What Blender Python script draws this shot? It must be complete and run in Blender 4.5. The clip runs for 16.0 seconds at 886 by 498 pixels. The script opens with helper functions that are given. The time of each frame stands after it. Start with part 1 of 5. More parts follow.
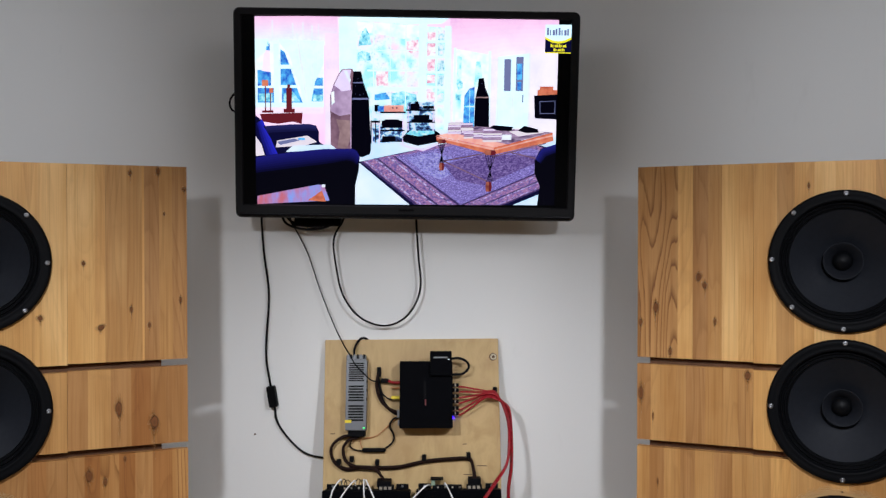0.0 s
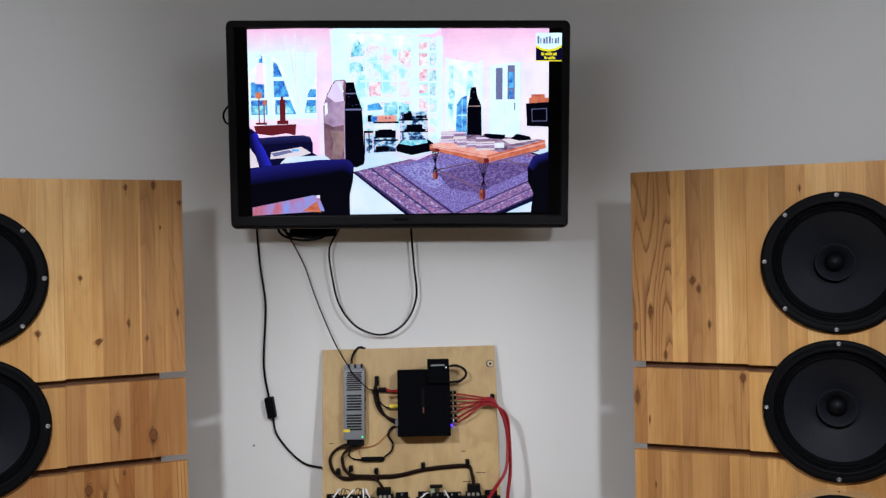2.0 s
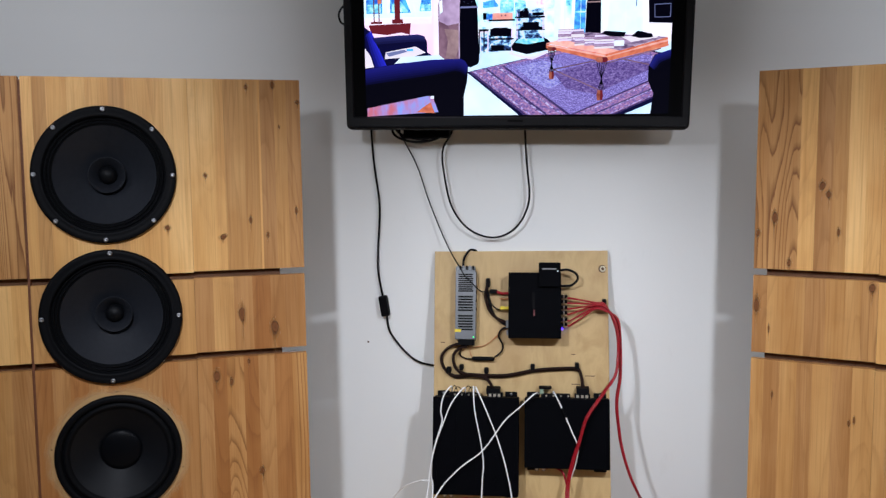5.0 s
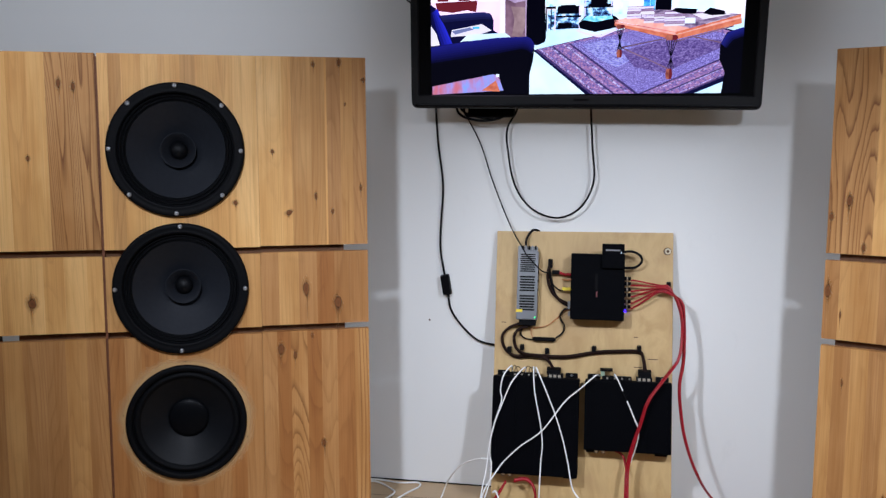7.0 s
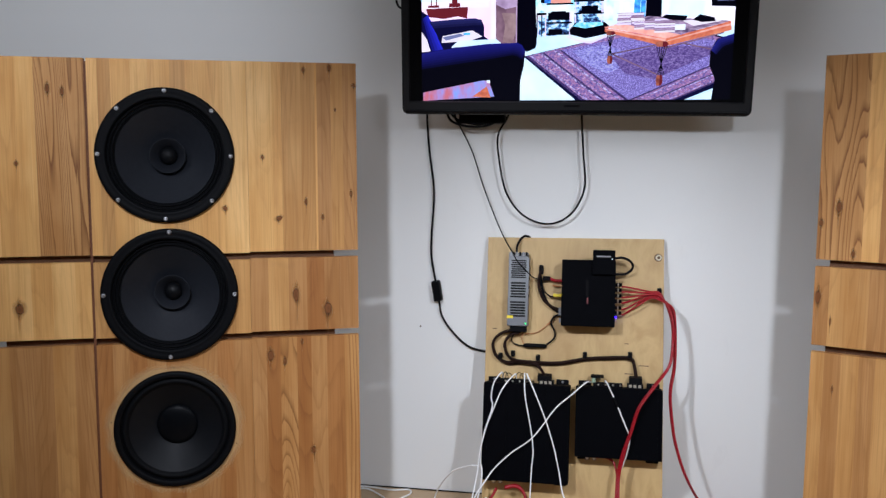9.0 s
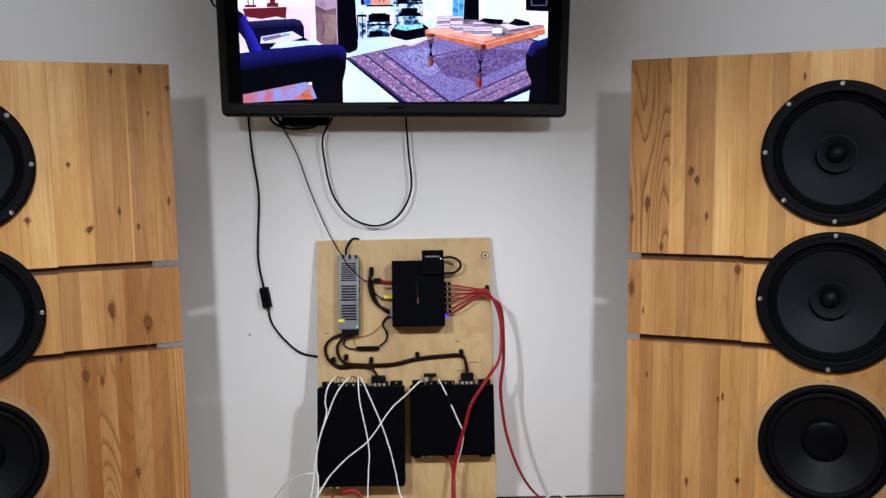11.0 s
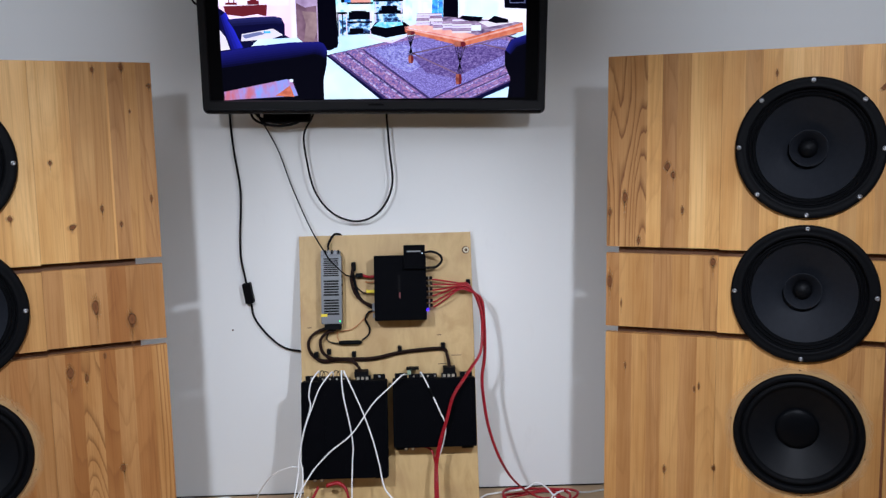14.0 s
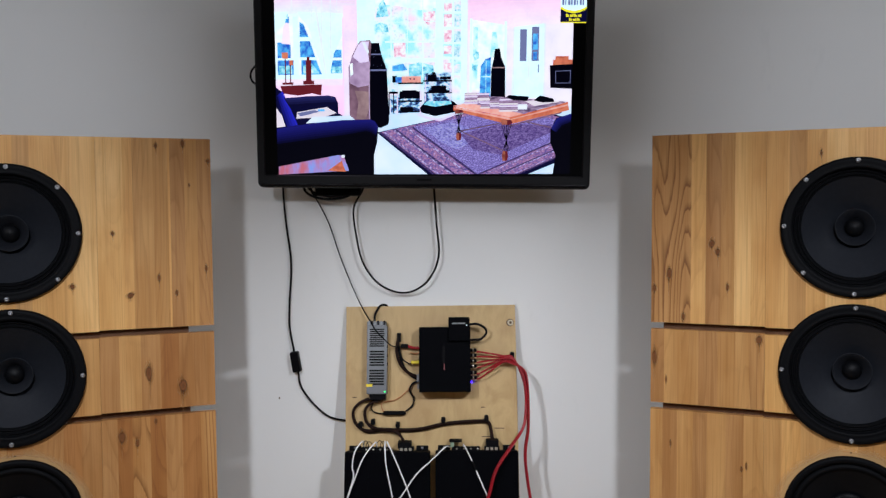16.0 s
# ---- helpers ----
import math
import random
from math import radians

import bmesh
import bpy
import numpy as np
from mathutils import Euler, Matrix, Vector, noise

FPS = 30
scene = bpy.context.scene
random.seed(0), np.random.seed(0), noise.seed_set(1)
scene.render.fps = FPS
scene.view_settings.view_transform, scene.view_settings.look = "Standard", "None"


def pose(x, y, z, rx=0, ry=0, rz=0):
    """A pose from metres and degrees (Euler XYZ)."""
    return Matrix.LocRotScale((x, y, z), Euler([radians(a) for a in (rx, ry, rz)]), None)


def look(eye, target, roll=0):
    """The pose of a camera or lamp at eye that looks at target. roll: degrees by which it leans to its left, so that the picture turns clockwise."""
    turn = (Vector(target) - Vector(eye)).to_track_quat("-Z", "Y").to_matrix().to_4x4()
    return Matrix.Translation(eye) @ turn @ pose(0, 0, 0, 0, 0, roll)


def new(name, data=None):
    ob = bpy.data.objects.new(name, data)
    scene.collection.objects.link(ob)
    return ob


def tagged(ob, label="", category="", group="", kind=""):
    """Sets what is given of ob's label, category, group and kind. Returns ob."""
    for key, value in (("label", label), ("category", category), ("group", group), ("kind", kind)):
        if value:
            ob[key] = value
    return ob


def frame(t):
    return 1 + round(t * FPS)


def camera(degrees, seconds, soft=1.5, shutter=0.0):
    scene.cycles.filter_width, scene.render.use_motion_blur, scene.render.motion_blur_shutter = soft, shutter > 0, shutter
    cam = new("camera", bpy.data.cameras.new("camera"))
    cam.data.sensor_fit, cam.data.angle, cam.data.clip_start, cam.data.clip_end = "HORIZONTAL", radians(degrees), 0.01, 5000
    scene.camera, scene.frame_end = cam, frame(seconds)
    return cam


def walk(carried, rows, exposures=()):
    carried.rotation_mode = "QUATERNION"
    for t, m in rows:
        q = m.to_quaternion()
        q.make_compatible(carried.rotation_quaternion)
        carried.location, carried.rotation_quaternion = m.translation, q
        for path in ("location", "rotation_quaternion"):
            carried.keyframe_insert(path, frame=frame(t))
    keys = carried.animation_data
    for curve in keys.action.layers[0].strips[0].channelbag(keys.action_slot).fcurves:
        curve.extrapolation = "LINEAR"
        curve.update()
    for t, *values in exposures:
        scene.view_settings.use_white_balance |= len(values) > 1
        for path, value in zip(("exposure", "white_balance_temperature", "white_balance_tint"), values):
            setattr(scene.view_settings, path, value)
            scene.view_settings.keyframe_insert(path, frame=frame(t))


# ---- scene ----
cam = camera(54.90, 16.0, soft=1.4)
PATH = [
    (0.0, (0.0112, -2.4582, 1.0613), (0.0270, -0.4583, 1.0451), -0.07),
    (0.5, (0.0118, -2.4664, 1.0652), (0.0548, -0.4670, 1.0439), -0.38),
    (1.0, (0.0112, -2.4717, 1.0673), (0.0662, -0.4726, 1.0459), -0.93),
    (1.5, (0.0135, -2.4716, 1.0646), (0.0503, -0.4720, 1.0579), -1.03),
    (2.0, (0.0092, -2.4707, 1.0628), (0.0382, -0.4709, 1.0645), -1.10),
    (2.5, (0.0088, -2.4699, 1.0630), (0.0320, -0.4700, 1.0616), -1.08),
    (3.0, (0.0063, -2.4672, 1.0623), (0.0251, -0.4674, 1.0480), -1.14),
    (3.5, (0.0086, -2.4637, 1.0592), (-0.0016, -0.4644, 1.0069), -1.11),
    (4.0, (0.0038, -2.4685, 1.0525), (-0.0691, -0.4726, 0.9459), -1.08),
    (4.5, (-0.0001, -2.4666, 1.0404), (-0.1547, -0.4788, 0.8822), -0.94),
    (5.0, (-0.0023, -2.4651, 1.0356), (-0.2290, -0.4880, 0.8362), -0.56),
    (5.2, (-0.0025, -2.4627, 1.0320), (-0.2538, -0.4897, 0.8219), -0.54),
    (7.3, (-0.0044, -2.4676, 1.0241), (-0.3765, -0.5171, 0.7853), 0.00),
    (7.5, (-0.0070, -2.4674, 1.0233), (-0.3790, -0.5165, 0.7877), -0.01),
    (8.0, (-0.0029, -2.4665, 1.0212), (-0.3788, -0.5155, 0.7926), 0.04),
    (8.2, (-0.0028, -2.4633, 1.0197), (-0.3788, -0.5120, 0.7930), 0.13),
    (10.3, (0.0239, -2.4592, 1.0339), (-0.1455, -0.4784, 0.8158), -0.55),
    (10.5, (0.0228, -2.4530, 1.0368), (-0.0856, -0.4685, 0.8134), -0.55),
    (11.0, (0.0218, -2.4447, 1.0349), (0.0478, -0.4582, 0.8043), -0.72),
    (11.5, (0.0236, -2.4420, 1.0336), (0.1317, -0.4595, 0.7923), -0.87),
    (12.0, (0.0234, -2.4430, 1.0285), (0.1845, -0.4644, 0.7847), -0.88),
    (12.5, (0.0302, -2.4427, 1.0239), (0.2150, -0.4663, 0.7793), -0.72),
    (13.0, (0.0246, -2.4442, 1.0290), (0.2101, -0.4690, 0.7759), -0.69),
    (13.5, (0.0214, -2.4590, 1.0372), (0.1611, -0.4809, 0.7772), -0.88),
    (14.0, (0.0182, -2.4726, 1.0480), (0.0905, -0.4898, 0.7963), -0.99),
    (14.5, (0.0231, -2.4864, 1.0564), (0.0454, -0.4969, 0.8533), -0.69),
    (15.0, (0.0229, -2.4943, 1.0635), (0.0179, -0.4998, 0.9151), -0.59),
    (15.5, (0.0234, -2.5029, 1.0633), (0.0001, -0.5060, 0.9541), -0.50),
    (16.0, (0.0178, -2.5079, 1.0639), (-0.0138, -0.5103, 0.9723), -0.42),
]
EXPOSURES = [(0.0, -0.64, 6430, 10), (2.5, -0.70, 6390, 10), (4.0, -0.60, 6260, 10), (5.0, -0.44, 6170, 10), (7.5, -0.39, 5930, 10), (8.2, -0.39, 5930, 10), (10.3, -0.46, 6430, 10), (11.5, -0.46, 6250, 10), (12.5, -0.41, 5960, 10), (13.5, -0.40, 5930, 10), (14.5, -0.50, 5960, 10), (15.5, -0.68, 6330, 10), (16.0, -0.68, 6310, 10)]
walk(cam, [(t, look(eye, target, roll)) for t, eye, target, roll in PATH], EXPOSURES)

# ---- light: two twin lamps in front of the wall and two weak fill lamps up high ----
world = bpy.data.worlds.new("room_air")
scene.world = world
world.use_nodes = True
world.node_tree.nodes["Background"].inputs[0].default_value = (0.6, 0.65, 0.7, 1)
world.node_tree.nodes["Background"].inputs[1].default_value = 0.02


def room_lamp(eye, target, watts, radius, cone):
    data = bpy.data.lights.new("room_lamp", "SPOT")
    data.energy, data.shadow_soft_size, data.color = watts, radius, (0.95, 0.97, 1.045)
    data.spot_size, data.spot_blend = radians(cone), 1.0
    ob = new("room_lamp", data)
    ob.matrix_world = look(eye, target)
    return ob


# each pair: a beam on the wall's foot, one added to brighten its speaker
room_lamp((-0.590, -1.70, 1.456), (-0.08, 0.0, -0.42), 88, 0.045, 91)
room_lamp((0.590, -1.70, 1.456), (0.06, 0.0, -0.42), 88, 0.045, 91)
room_lamp((-0.594, -1.71, 1.462), (-1.52, -0.68, 1.22), 53, 0.045, 92)
room_lamp((0.594, -1.71, 1.462), (1.47, -0.68, 1.22), 53, 0.045, 92)
# two broad, weak fill lamps, unseen, added further back to lift the upper wall
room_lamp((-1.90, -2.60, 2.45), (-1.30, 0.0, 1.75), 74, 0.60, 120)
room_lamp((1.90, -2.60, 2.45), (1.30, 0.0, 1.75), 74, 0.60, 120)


# ---- materials ----
class Nodes:
    """A short way to write node trees."""

    def __init__(self, name):
        self.mat = bpy.data.materials.new(name)
        self.mat.use_nodes = True
        self.tree = self.mat.node_tree
        self.bsdf = self.tree.nodes["Principled BSDF"]

    def node(self, kind, **inputs):
        made = self.tree.nodes.new("ShaderNode" + kind)
        for key, value in inputs.items():
            self.put(made.inputs[int(key[1:])] if key[0] == "i" and key[1:].isdigit() else made.inputs[key], value)
        return made

    def put(self, socket, value):
        if isinstance(value, bpy.types.NodeSocket):
            self.tree.links.new(value, socket)
        else:
            socket.default_value = value

    def coords(self, scale, random_shift=0.0):
        tex = self.node("TexCoord").outputs["Object"]
        if random_shift:
            info = self.node("ObjectInfo").outputs["Random"]
            shift = self.node("VectorMath", i0=(random_shift, random_shift * 0.37, random_shift * 2.3))
            shift.operation = "SCALE"
            self.put(shift.inputs["Scale"], info)
            add = self.node("VectorMath", i0=tex, i1=shift.outputs[0])
            tex = add.outputs[0]
        mul = self.node("VectorMath", i0=tex, i1=scale)
        mul.operation = "MULTIPLY"
        return mul.outputs[0]

    def noise(self, vector, scale, detail=3.0, rough=0.55, distort=0.0):
        n = self.node("TexNoise", Vector=vector, Scale=scale, Detail=detail, Roughness=rough, Distortion=distort)
        return n.outputs["Fac"]

    def ramp(self, fac, *stops):
        r = self.node("ValToRGB", Fac=fac)
        el = r.color_ramp.elements
        while len(el) < len(stops):
            el.new(0.5)
        for e, (at, col) in zip(el, stops):
            e.position = at
            e.color = (*col, 1) if len(col) == 3 else col
        return r.outputs["Color"]

    def mix(self, fac, a, b, kind="MIX"):
        m = self.tree.nodes.new("ShaderNodeMix")
        m.data_type, m.blend_type = "RGBA", kind
        self.put(m.inputs[0], fac)
        self.put(m.inputs[6], a if isinstance(a, bpy.types.NodeSocket) else (*a, 1))
        self.put(m.inputs[7], b if isinstance(b, bpy.types.NodeSocket) else (*b, 1))
        return m.outputs[2]

    def math(self, op, a, b=0.0):
        m = self.node("Math", i0=a, i1=b)
        m.operation = op
        return m.outputs[0]

    def bump(self, height, strength=0.3, distance=0.002):
        b = self.node("Bump", Height=height, Strength=strength, Distance=distance)
        self.put(self.bsdf.inputs["Normal"], b.outputs[0])

    def finish(self, color, rough=0.5, metal=0.0, spec=0.5, coat=0.0):
        self.put(self.bsdf.inputs["Base Color"], color if isinstance(color, bpy.types.NodeSocket) else (*color, 1))
        self.put(self.bsdf.inputs["Roughness"], rough)
        self.bsdf.inputs["Metallic"].default_value = metal
        self.bsdf.inputs["Specular IOR Level"].default_value = spec
        self.bsdf.inputs["Coat Weight"].default_value = coat
        return self.mat


def plain(name, color, rough=0.5, metal=0.0, grain=60.0, amount=0.15, spec=0.5, relief=0.0):
    """A material of one colour with slight mottling."""
    n = Nodes(name)
    fac = n.noise(n.coords((1, 1, 1)), grain, 3)
    dark = tuple(c * (1 - amount) for c in color)
    light = tuple(min(1, c * (1 + amount)) for c in color)
    if relief:
        n.bump(fac, relief, 0.001)
    return n.finish(n.mix(fac, dark, light), rough, metal, spec)


def pine(name, tones, shift, lines=0.12, rough=0.56, rings=20.0):
    """Oiled pine: tone by plank, soft bands and fine grain along z, thin growth lines bowed into tall arches."""
    n = Nodes(name)
    info = n.node("ObjectInfo").outputs["Random"]
    tone = n.ramp(info, *[(k / (len(tones) - 1), t) for k, t in enumerate(tones)])
    fine = n.noise(n.coords((1, 1, 0.012), shift), 320, 3, 0.6)
    streak = n.noise(n.coords((1, 1, 0.03), shift), 75, 4, 0.6)
    broad = n.noise(n.coords((1, 1, 0.09), shift), 20, 3, 0.5)
    cloud = n.noise(n.coords((1, 1, 0.6), shift), 6, 3, 0.55)
    deep = tuple(c * f for c, f in zip(tones[0], (0.80, 0.70, 0.55)))
    pale = tuple(min(1.0, c * f) for c, f in zip(tones[-1], (1.08, 1.13, 1.22)))
    dark = tuple(c * f for c, f in zip(tones[0], (0.36, 0.26, 0.18) if lines > 0.8 else (0.46, 0.35, 0.25)))
    col = n.mix(n.ramp(broad, (0.40, (0, 0, 0)), (0.70, (0.8, 0.8, 0.8))), tone, deep)
    col = n.mix(n.ramp(cloud, (0.46, (0, 0, 0)), (0.72, (0.7, 0.7, 0.7))), col, pale)
    col = n.mix(n.ramp(streak, (0.50, (0, 0, 0)), (0.72, (0.60, 0.60, 0.60))), col, deep)
    col = n.mix(n.ramp(fine, (0.48, (0, 0, 0)), (0.78, (0.38, 0.38, 0.38))), col, dark)
    arch = n.noise(n.coords((1, 1, 0.10), shift), 9, 1.5, 0.45, 0.3)
    band = n.math("FRACT", n.math("MULTIPLY", n.math("ADD", arch, n.math("MULTIPLY", streak, 0.025)), rings))
    edge = n.ramp(band, (0.0, (0, 0, 0)), (0.58, (0.06, 0.06, 0.06)), (0.80, (0.6, 0.6, 0.6)), (0.91, (1.0, 1.0, 1.0)), (0.98, (0, 0, 0)))
    fade = n.ramp(n.noise(n.coords((1, 1, 0.3), shift), 5, 2, 0.5), (0.38, (0.45, 0.45, 0.45)), (0.60, (1, 1, 1)))
    col = n.mix(n.math("MULTIPLY", n.math("MULTIPLY", edge, fade), lines), col, dark)
    # rubbed and handled places
    stain = n.ramp(n.noise(n.coords((1, 1, 1)), 13, 4, 0.65), (0.60, (0, 0, 0)), (0.78, (0.30, 0.30, 0.30)))
    col = n.mix(stain, col, tuple(c * 0.62 for c in tones[0]))
    n.bump(streak, 0.10, 0.0006)
    return n.finish(col, n.math("ADD", n.math("MULTIPLY", broad, 0.16), rough - 0.08), 0, 0.32)


PINES = {
    # palest tone, also brightens the outer panels where the lamps fall short
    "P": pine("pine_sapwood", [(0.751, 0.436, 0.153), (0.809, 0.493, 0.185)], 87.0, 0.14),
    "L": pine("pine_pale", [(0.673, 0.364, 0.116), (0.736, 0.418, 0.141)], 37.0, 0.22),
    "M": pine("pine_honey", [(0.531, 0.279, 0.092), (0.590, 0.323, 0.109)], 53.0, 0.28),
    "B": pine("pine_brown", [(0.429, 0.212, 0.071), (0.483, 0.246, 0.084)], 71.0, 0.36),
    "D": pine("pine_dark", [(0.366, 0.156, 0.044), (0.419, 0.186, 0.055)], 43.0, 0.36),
    "G": pine("pine_figured", [(0.507, 0.259, 0.086), (0.575, 0.307, 0.105)], 23.0, 1.0, rings=30.0),
}
M_BATTEN = pine("dark_batten", [(0.11, 0.052, 0.024), (0.13, 0.062, 0.030)], 11.0, 0.1, 0.7)


def knot_material():
    """A dark knot with a red-brown seam and growth rings that fade into the board round it."""
    n = Nodes("pine_knot")
    flat_at = n.node("VectorMath", i0=n.node("TexCoord").outputs["Generated"], i1=(1, 0, 1))
    flat_at.operation = "MULTIPLY"
    r = n.node("VectorMath", i0=flat_at.outputs[0], i1=(0.5, 0.0, 0.5))
    r.operation = "DISTANCE"
    wob = n.noise(n.coords((1, 1, 1), 9.0), 75, 2)
    d = n.math("ADD", r.outputs["Value"], n.math("MULTIPLY", n.math("SUBTRACT", wob, 0.5), 0.20))
    col = n.ramp(d, (0.05, (0.15, 0.060, 0.022)), (0.15, (0.21, 0.085, 0.030)), (0.20, (0.085, 0.030, 0.012)), (0.25, (0.26, 0.105, 0.034)), (0.34, (0.42, 0.20, 0.060)))
    rings = n.math("ADD", n.math("MULTIPLY", n.math("SINE", n.math("MULTIPLY", d, 85.0)), 0.5), 0.5)
    halo = n.ramp(d, (0.20, (1, 1, 1)), (0.26, (0.55, 0.55, 0.55)), (0.46, (0, 0, 0)))
    ringed = n.math("MULTIPLY", halo, n.math("ADD", n.math("MULTIPLY", rings, 0.65), 0.35))
    n.put(n.bsdf.inputs["Alpha"], n.math("MAXIMUM", ringed, n.ramp(d, (0.19, (0.95, 0.95, 0.95)), (0.24, (0, 0, 0)))))
    return n.finish(col, 0.6, 0, 0.15)


def rubbed_material():
    """Bare, paler wood where the finish has come away round a driver."""
    n = Nodes("rubbed_wood")
    v = n.node("VectorMath", i0=n.node("TexCoord").outputs["Generated"], i1=(1, 0, 1))
    v.operation = "MULTIPLY"
    r = n.node("VectorMath", i0=v.outputs[0], i1=(0.5, 0.0, 0.5))
    r.operation = "DISTANCE"
    d = n.math("ADD", r.outputs["Value"], n.math("MULTIPLY", n.math("SUBTRACT", n.noise(n.coords((1, 1, 1)), 18, 4, 0.65), 0.5), 0.09))
    n.put(n.bsdf.inputs["Alpha"], n.ramp(d, (0.435, (0.50, 0.50, 0.50)), (0.488, (0, 0, 0))))
    return n.finish((0.70, 0.47, 0.22), 0.65, 0, 0.2)


def tail_material():
    """A darker run of grain above and below a knot, fading at its ends and sides."""
    n = Nodes("knot_grain")
    at = n.node("SeparateXYZ", Vector=n.node("TexCoord").outputs["Generated"])
    ends = n.ramp(at.outputs["Z"], (0.0, (0, 0, 0)), (0.55, (0.8, 0.8, 0.8)), (0.8, (0.8, 0.8, 0.8)), (1.0, (0, 0, 0)))
    sides = n.ramp(at.outputs["X"], (0.0, (0, 0, 0)), (0.5, (1, 1, 1)), (1.0, (0, 0, 0)))
    grain = n.ramp(n.noise(n.coords((1, 1, 0.04), 5.0), 260, 3, 0.6), (0.40, (0.25, 0.25, 0.25)), (0.62, (1, 1, 1)))
    n.put(n.bsdf.inputs["Alpha"], n.math("MULTIPLY", n.math("MULTIPLY", ends, sides), grain))
    return n.finish((0.30, 0.125, 0.036), 0.6, 0, 0.2)


M_TAIL = tail_material()
M_RUBBED = rubbed_material()
M_KNOT = knot_material()


def ply_material():
    n = Nodes("birch_plywood")
    a = n.noise(n.coords((0.7, 1, 0.30)), 20, 4, 0.6, 0.8)
    b = n.noise(n.coords((1, 1, 0.02)), 260, 2, 0.6)
    c = n.noise(n.coords((1, 1, 1)), 6, 2, 0.5)
    col = n.ramp(a, (0.25, (0.42, 0.262, 0.092)), (0.52, (0.59, 0.408, 0.176)), (0.8, (0.47, 0.304, 0.114)))
    col = n.mix(n.math("MULTIPLY", b, 0.22), col, (0.50, 0.34, 0.17))
    col = n.mix(n.ramp(c, (0.52, (0, 0, 0)), (0.72, (0.55, 0.55, 0.55))), col, (0.40, 0.25, 0.11))
    n.bump(b, 0.08, 0.0005)
    return n.finish(col, 0.55)


M_PLY = ply_material()


def wall_material():
    n = Nodes("painted_plaster")
    fine = n.noise(n.coords((1, 1, 1)), 240, 4, 0.6)
    big = n.noise(n.coords((1, 1, 1)), 1.6, 3, 0.55)
    scuff = n.noise(n.coords((1, 1, 0.4)), 9, 4, 0.7)
    col = n.mix(big, (0.82, 0.826, 0.806), (0.87, 0.876, 0.855))
    col = n.mix(n.ramp(scuff, (0.62, (0, 0, 0)), (0.80, (0.18, 0.18, 0.18))), col, (0.58, 0.57, 0.55))
    n.bump(n.math("ADD", fine, n.math("MULTIPLY", big, 2.0)), 0.10, 0.002)
    return n.finish(col, 0.72, 0, 0.3)


M_WALL = wall_material()


def floor_material():
    n = Nodes("laminate_floor")
    v = n.coords((1, 1, 1))
    brick = n.node("TexBrick", Vector=v, Scale=1.0, Mortar=(0.10, 0.06, 0.03, 1))
    brick.inputs["Color1"].default_value = (0.58, 0.42, 0.25, 1)
    brick.inputs["Color2"].default_value = (0.50, 0.35, 0.20, 1)
    brick.inputs["Mortar Size"].default_value = 0.002
    brick.inputs["Brick Width"].default_value = 1.2
    brick.inputs["Row Height"].default_value = 0.12
    g = n.noise(n.coords((0.04, 1, 1)), 130, 3, 0.6)
    col = n.mix(n.math("MULTIPLY", g, 0.45), brick.outputs["Color"], (0.36, 0.23, 0.12))
    return n.finish(col, 0.4)


M_FLOOR = floor_material()
M_CEIL = plain("ceiling_paint", (0.78, 0.78, 0.77), 0.8, amount=0.03, grain=4)
M_RIM = plain("black_basket", (0.0022, 0.0025, 0.0034), 0.6, spec=0.09, amount=0.25, grain=200)
M_CONE = plain("paper_cone", (0.0050, 0.0057, 0.0074), 0.5, spec=0.15, amount=0.22, grain=90, relief=0.15)
M_PAPER = plain("pressed_paper_cone", (0.0135, 0.0155, 0.0205), 0.50, spec=0.24, amount=0.25, grain=90, relief=0.15)
M_WHIZZER = plain("whizzer_paper", (0.0105, 0.0120, 0.0160), 0.6, spec=0.14, amount=0.2, grain=120)
M_JOINT = plain("brown_joint_strip", (0.15, 0.052, 0.020), 0.7, amount=0.4, grain=45)
M_SURR = plain("cloth_surround", (0.0022, 0.0025, 0.0034), 0.65, spec=0.10, amount=0.2, grain=300)
M_CAP = plain("cone_cap", (0.003, 0.0034, 0.0045), 0.5, spec=0.14, amount=0.2)
M_DOME = plain("lacquered_dome", (0.0026, 0.0030, 0.0040), 0.38, spec=0.06, amount=0.2)
M_SCREW = plain("zinc_screw", (0.34, 0.35, 0.37), 0.45, 1.0, amount=0.1)
M_BEZEL = plain("tv_plastic", (0.0095, 0.0095, 0.0105), 0.5, spec=0.18, amount=0.12, grain=30)
M_CHIN = plain("tv_gloss_trim", (0.004, 0.004, 0.005), 0.2, spec=0.25, amount=0.1)
M_GREYBAR = plain("grey_print", (0.22, 0.22, 0.23), 0.5)
M_BLACK = plain("black_plastic", (0.003, 0.003, 0.0038), 0.55, amount=0.2, spec=0.06)
M_AMP = plain("black_coated_metal", (0.0012, 0.0014, 0.0024), 0.6, spec=0.03, amount=0.35, grain=35, relief=0.05)
M_CABLE = plain("black_cable", (0.004, 0.004, 0.005), 0.5, spec=0.08)
M_SLEEVE = plain("braided_sleeve", (0.016, 0.0065, 0.0045), 0.6, spec=0.10, amount=0.9, grain=160, relief=0.5)
M_WHITE = plain("white_cable", (0.88, 0.88, 0.87), 0.4, amount=0.04)
M_RED = plain("red_cable", (0.31, 0.006, 0.013), 0.36, spec=0.28, amount=0.25, grain=40)
M_STEEL = plain("perforated_steel", (0.145, 0.150, 0.158), 0.42, 0.45, amount=0.12, grain=25)
M_SLOT = plain("dark_slot", (0.007, 0.007, 0.008), 0.8, spec=0.1)
M_YELLOW = plain("yellow_label", (0.80, 0.62, 0.02), 0.5, amount=0.05)
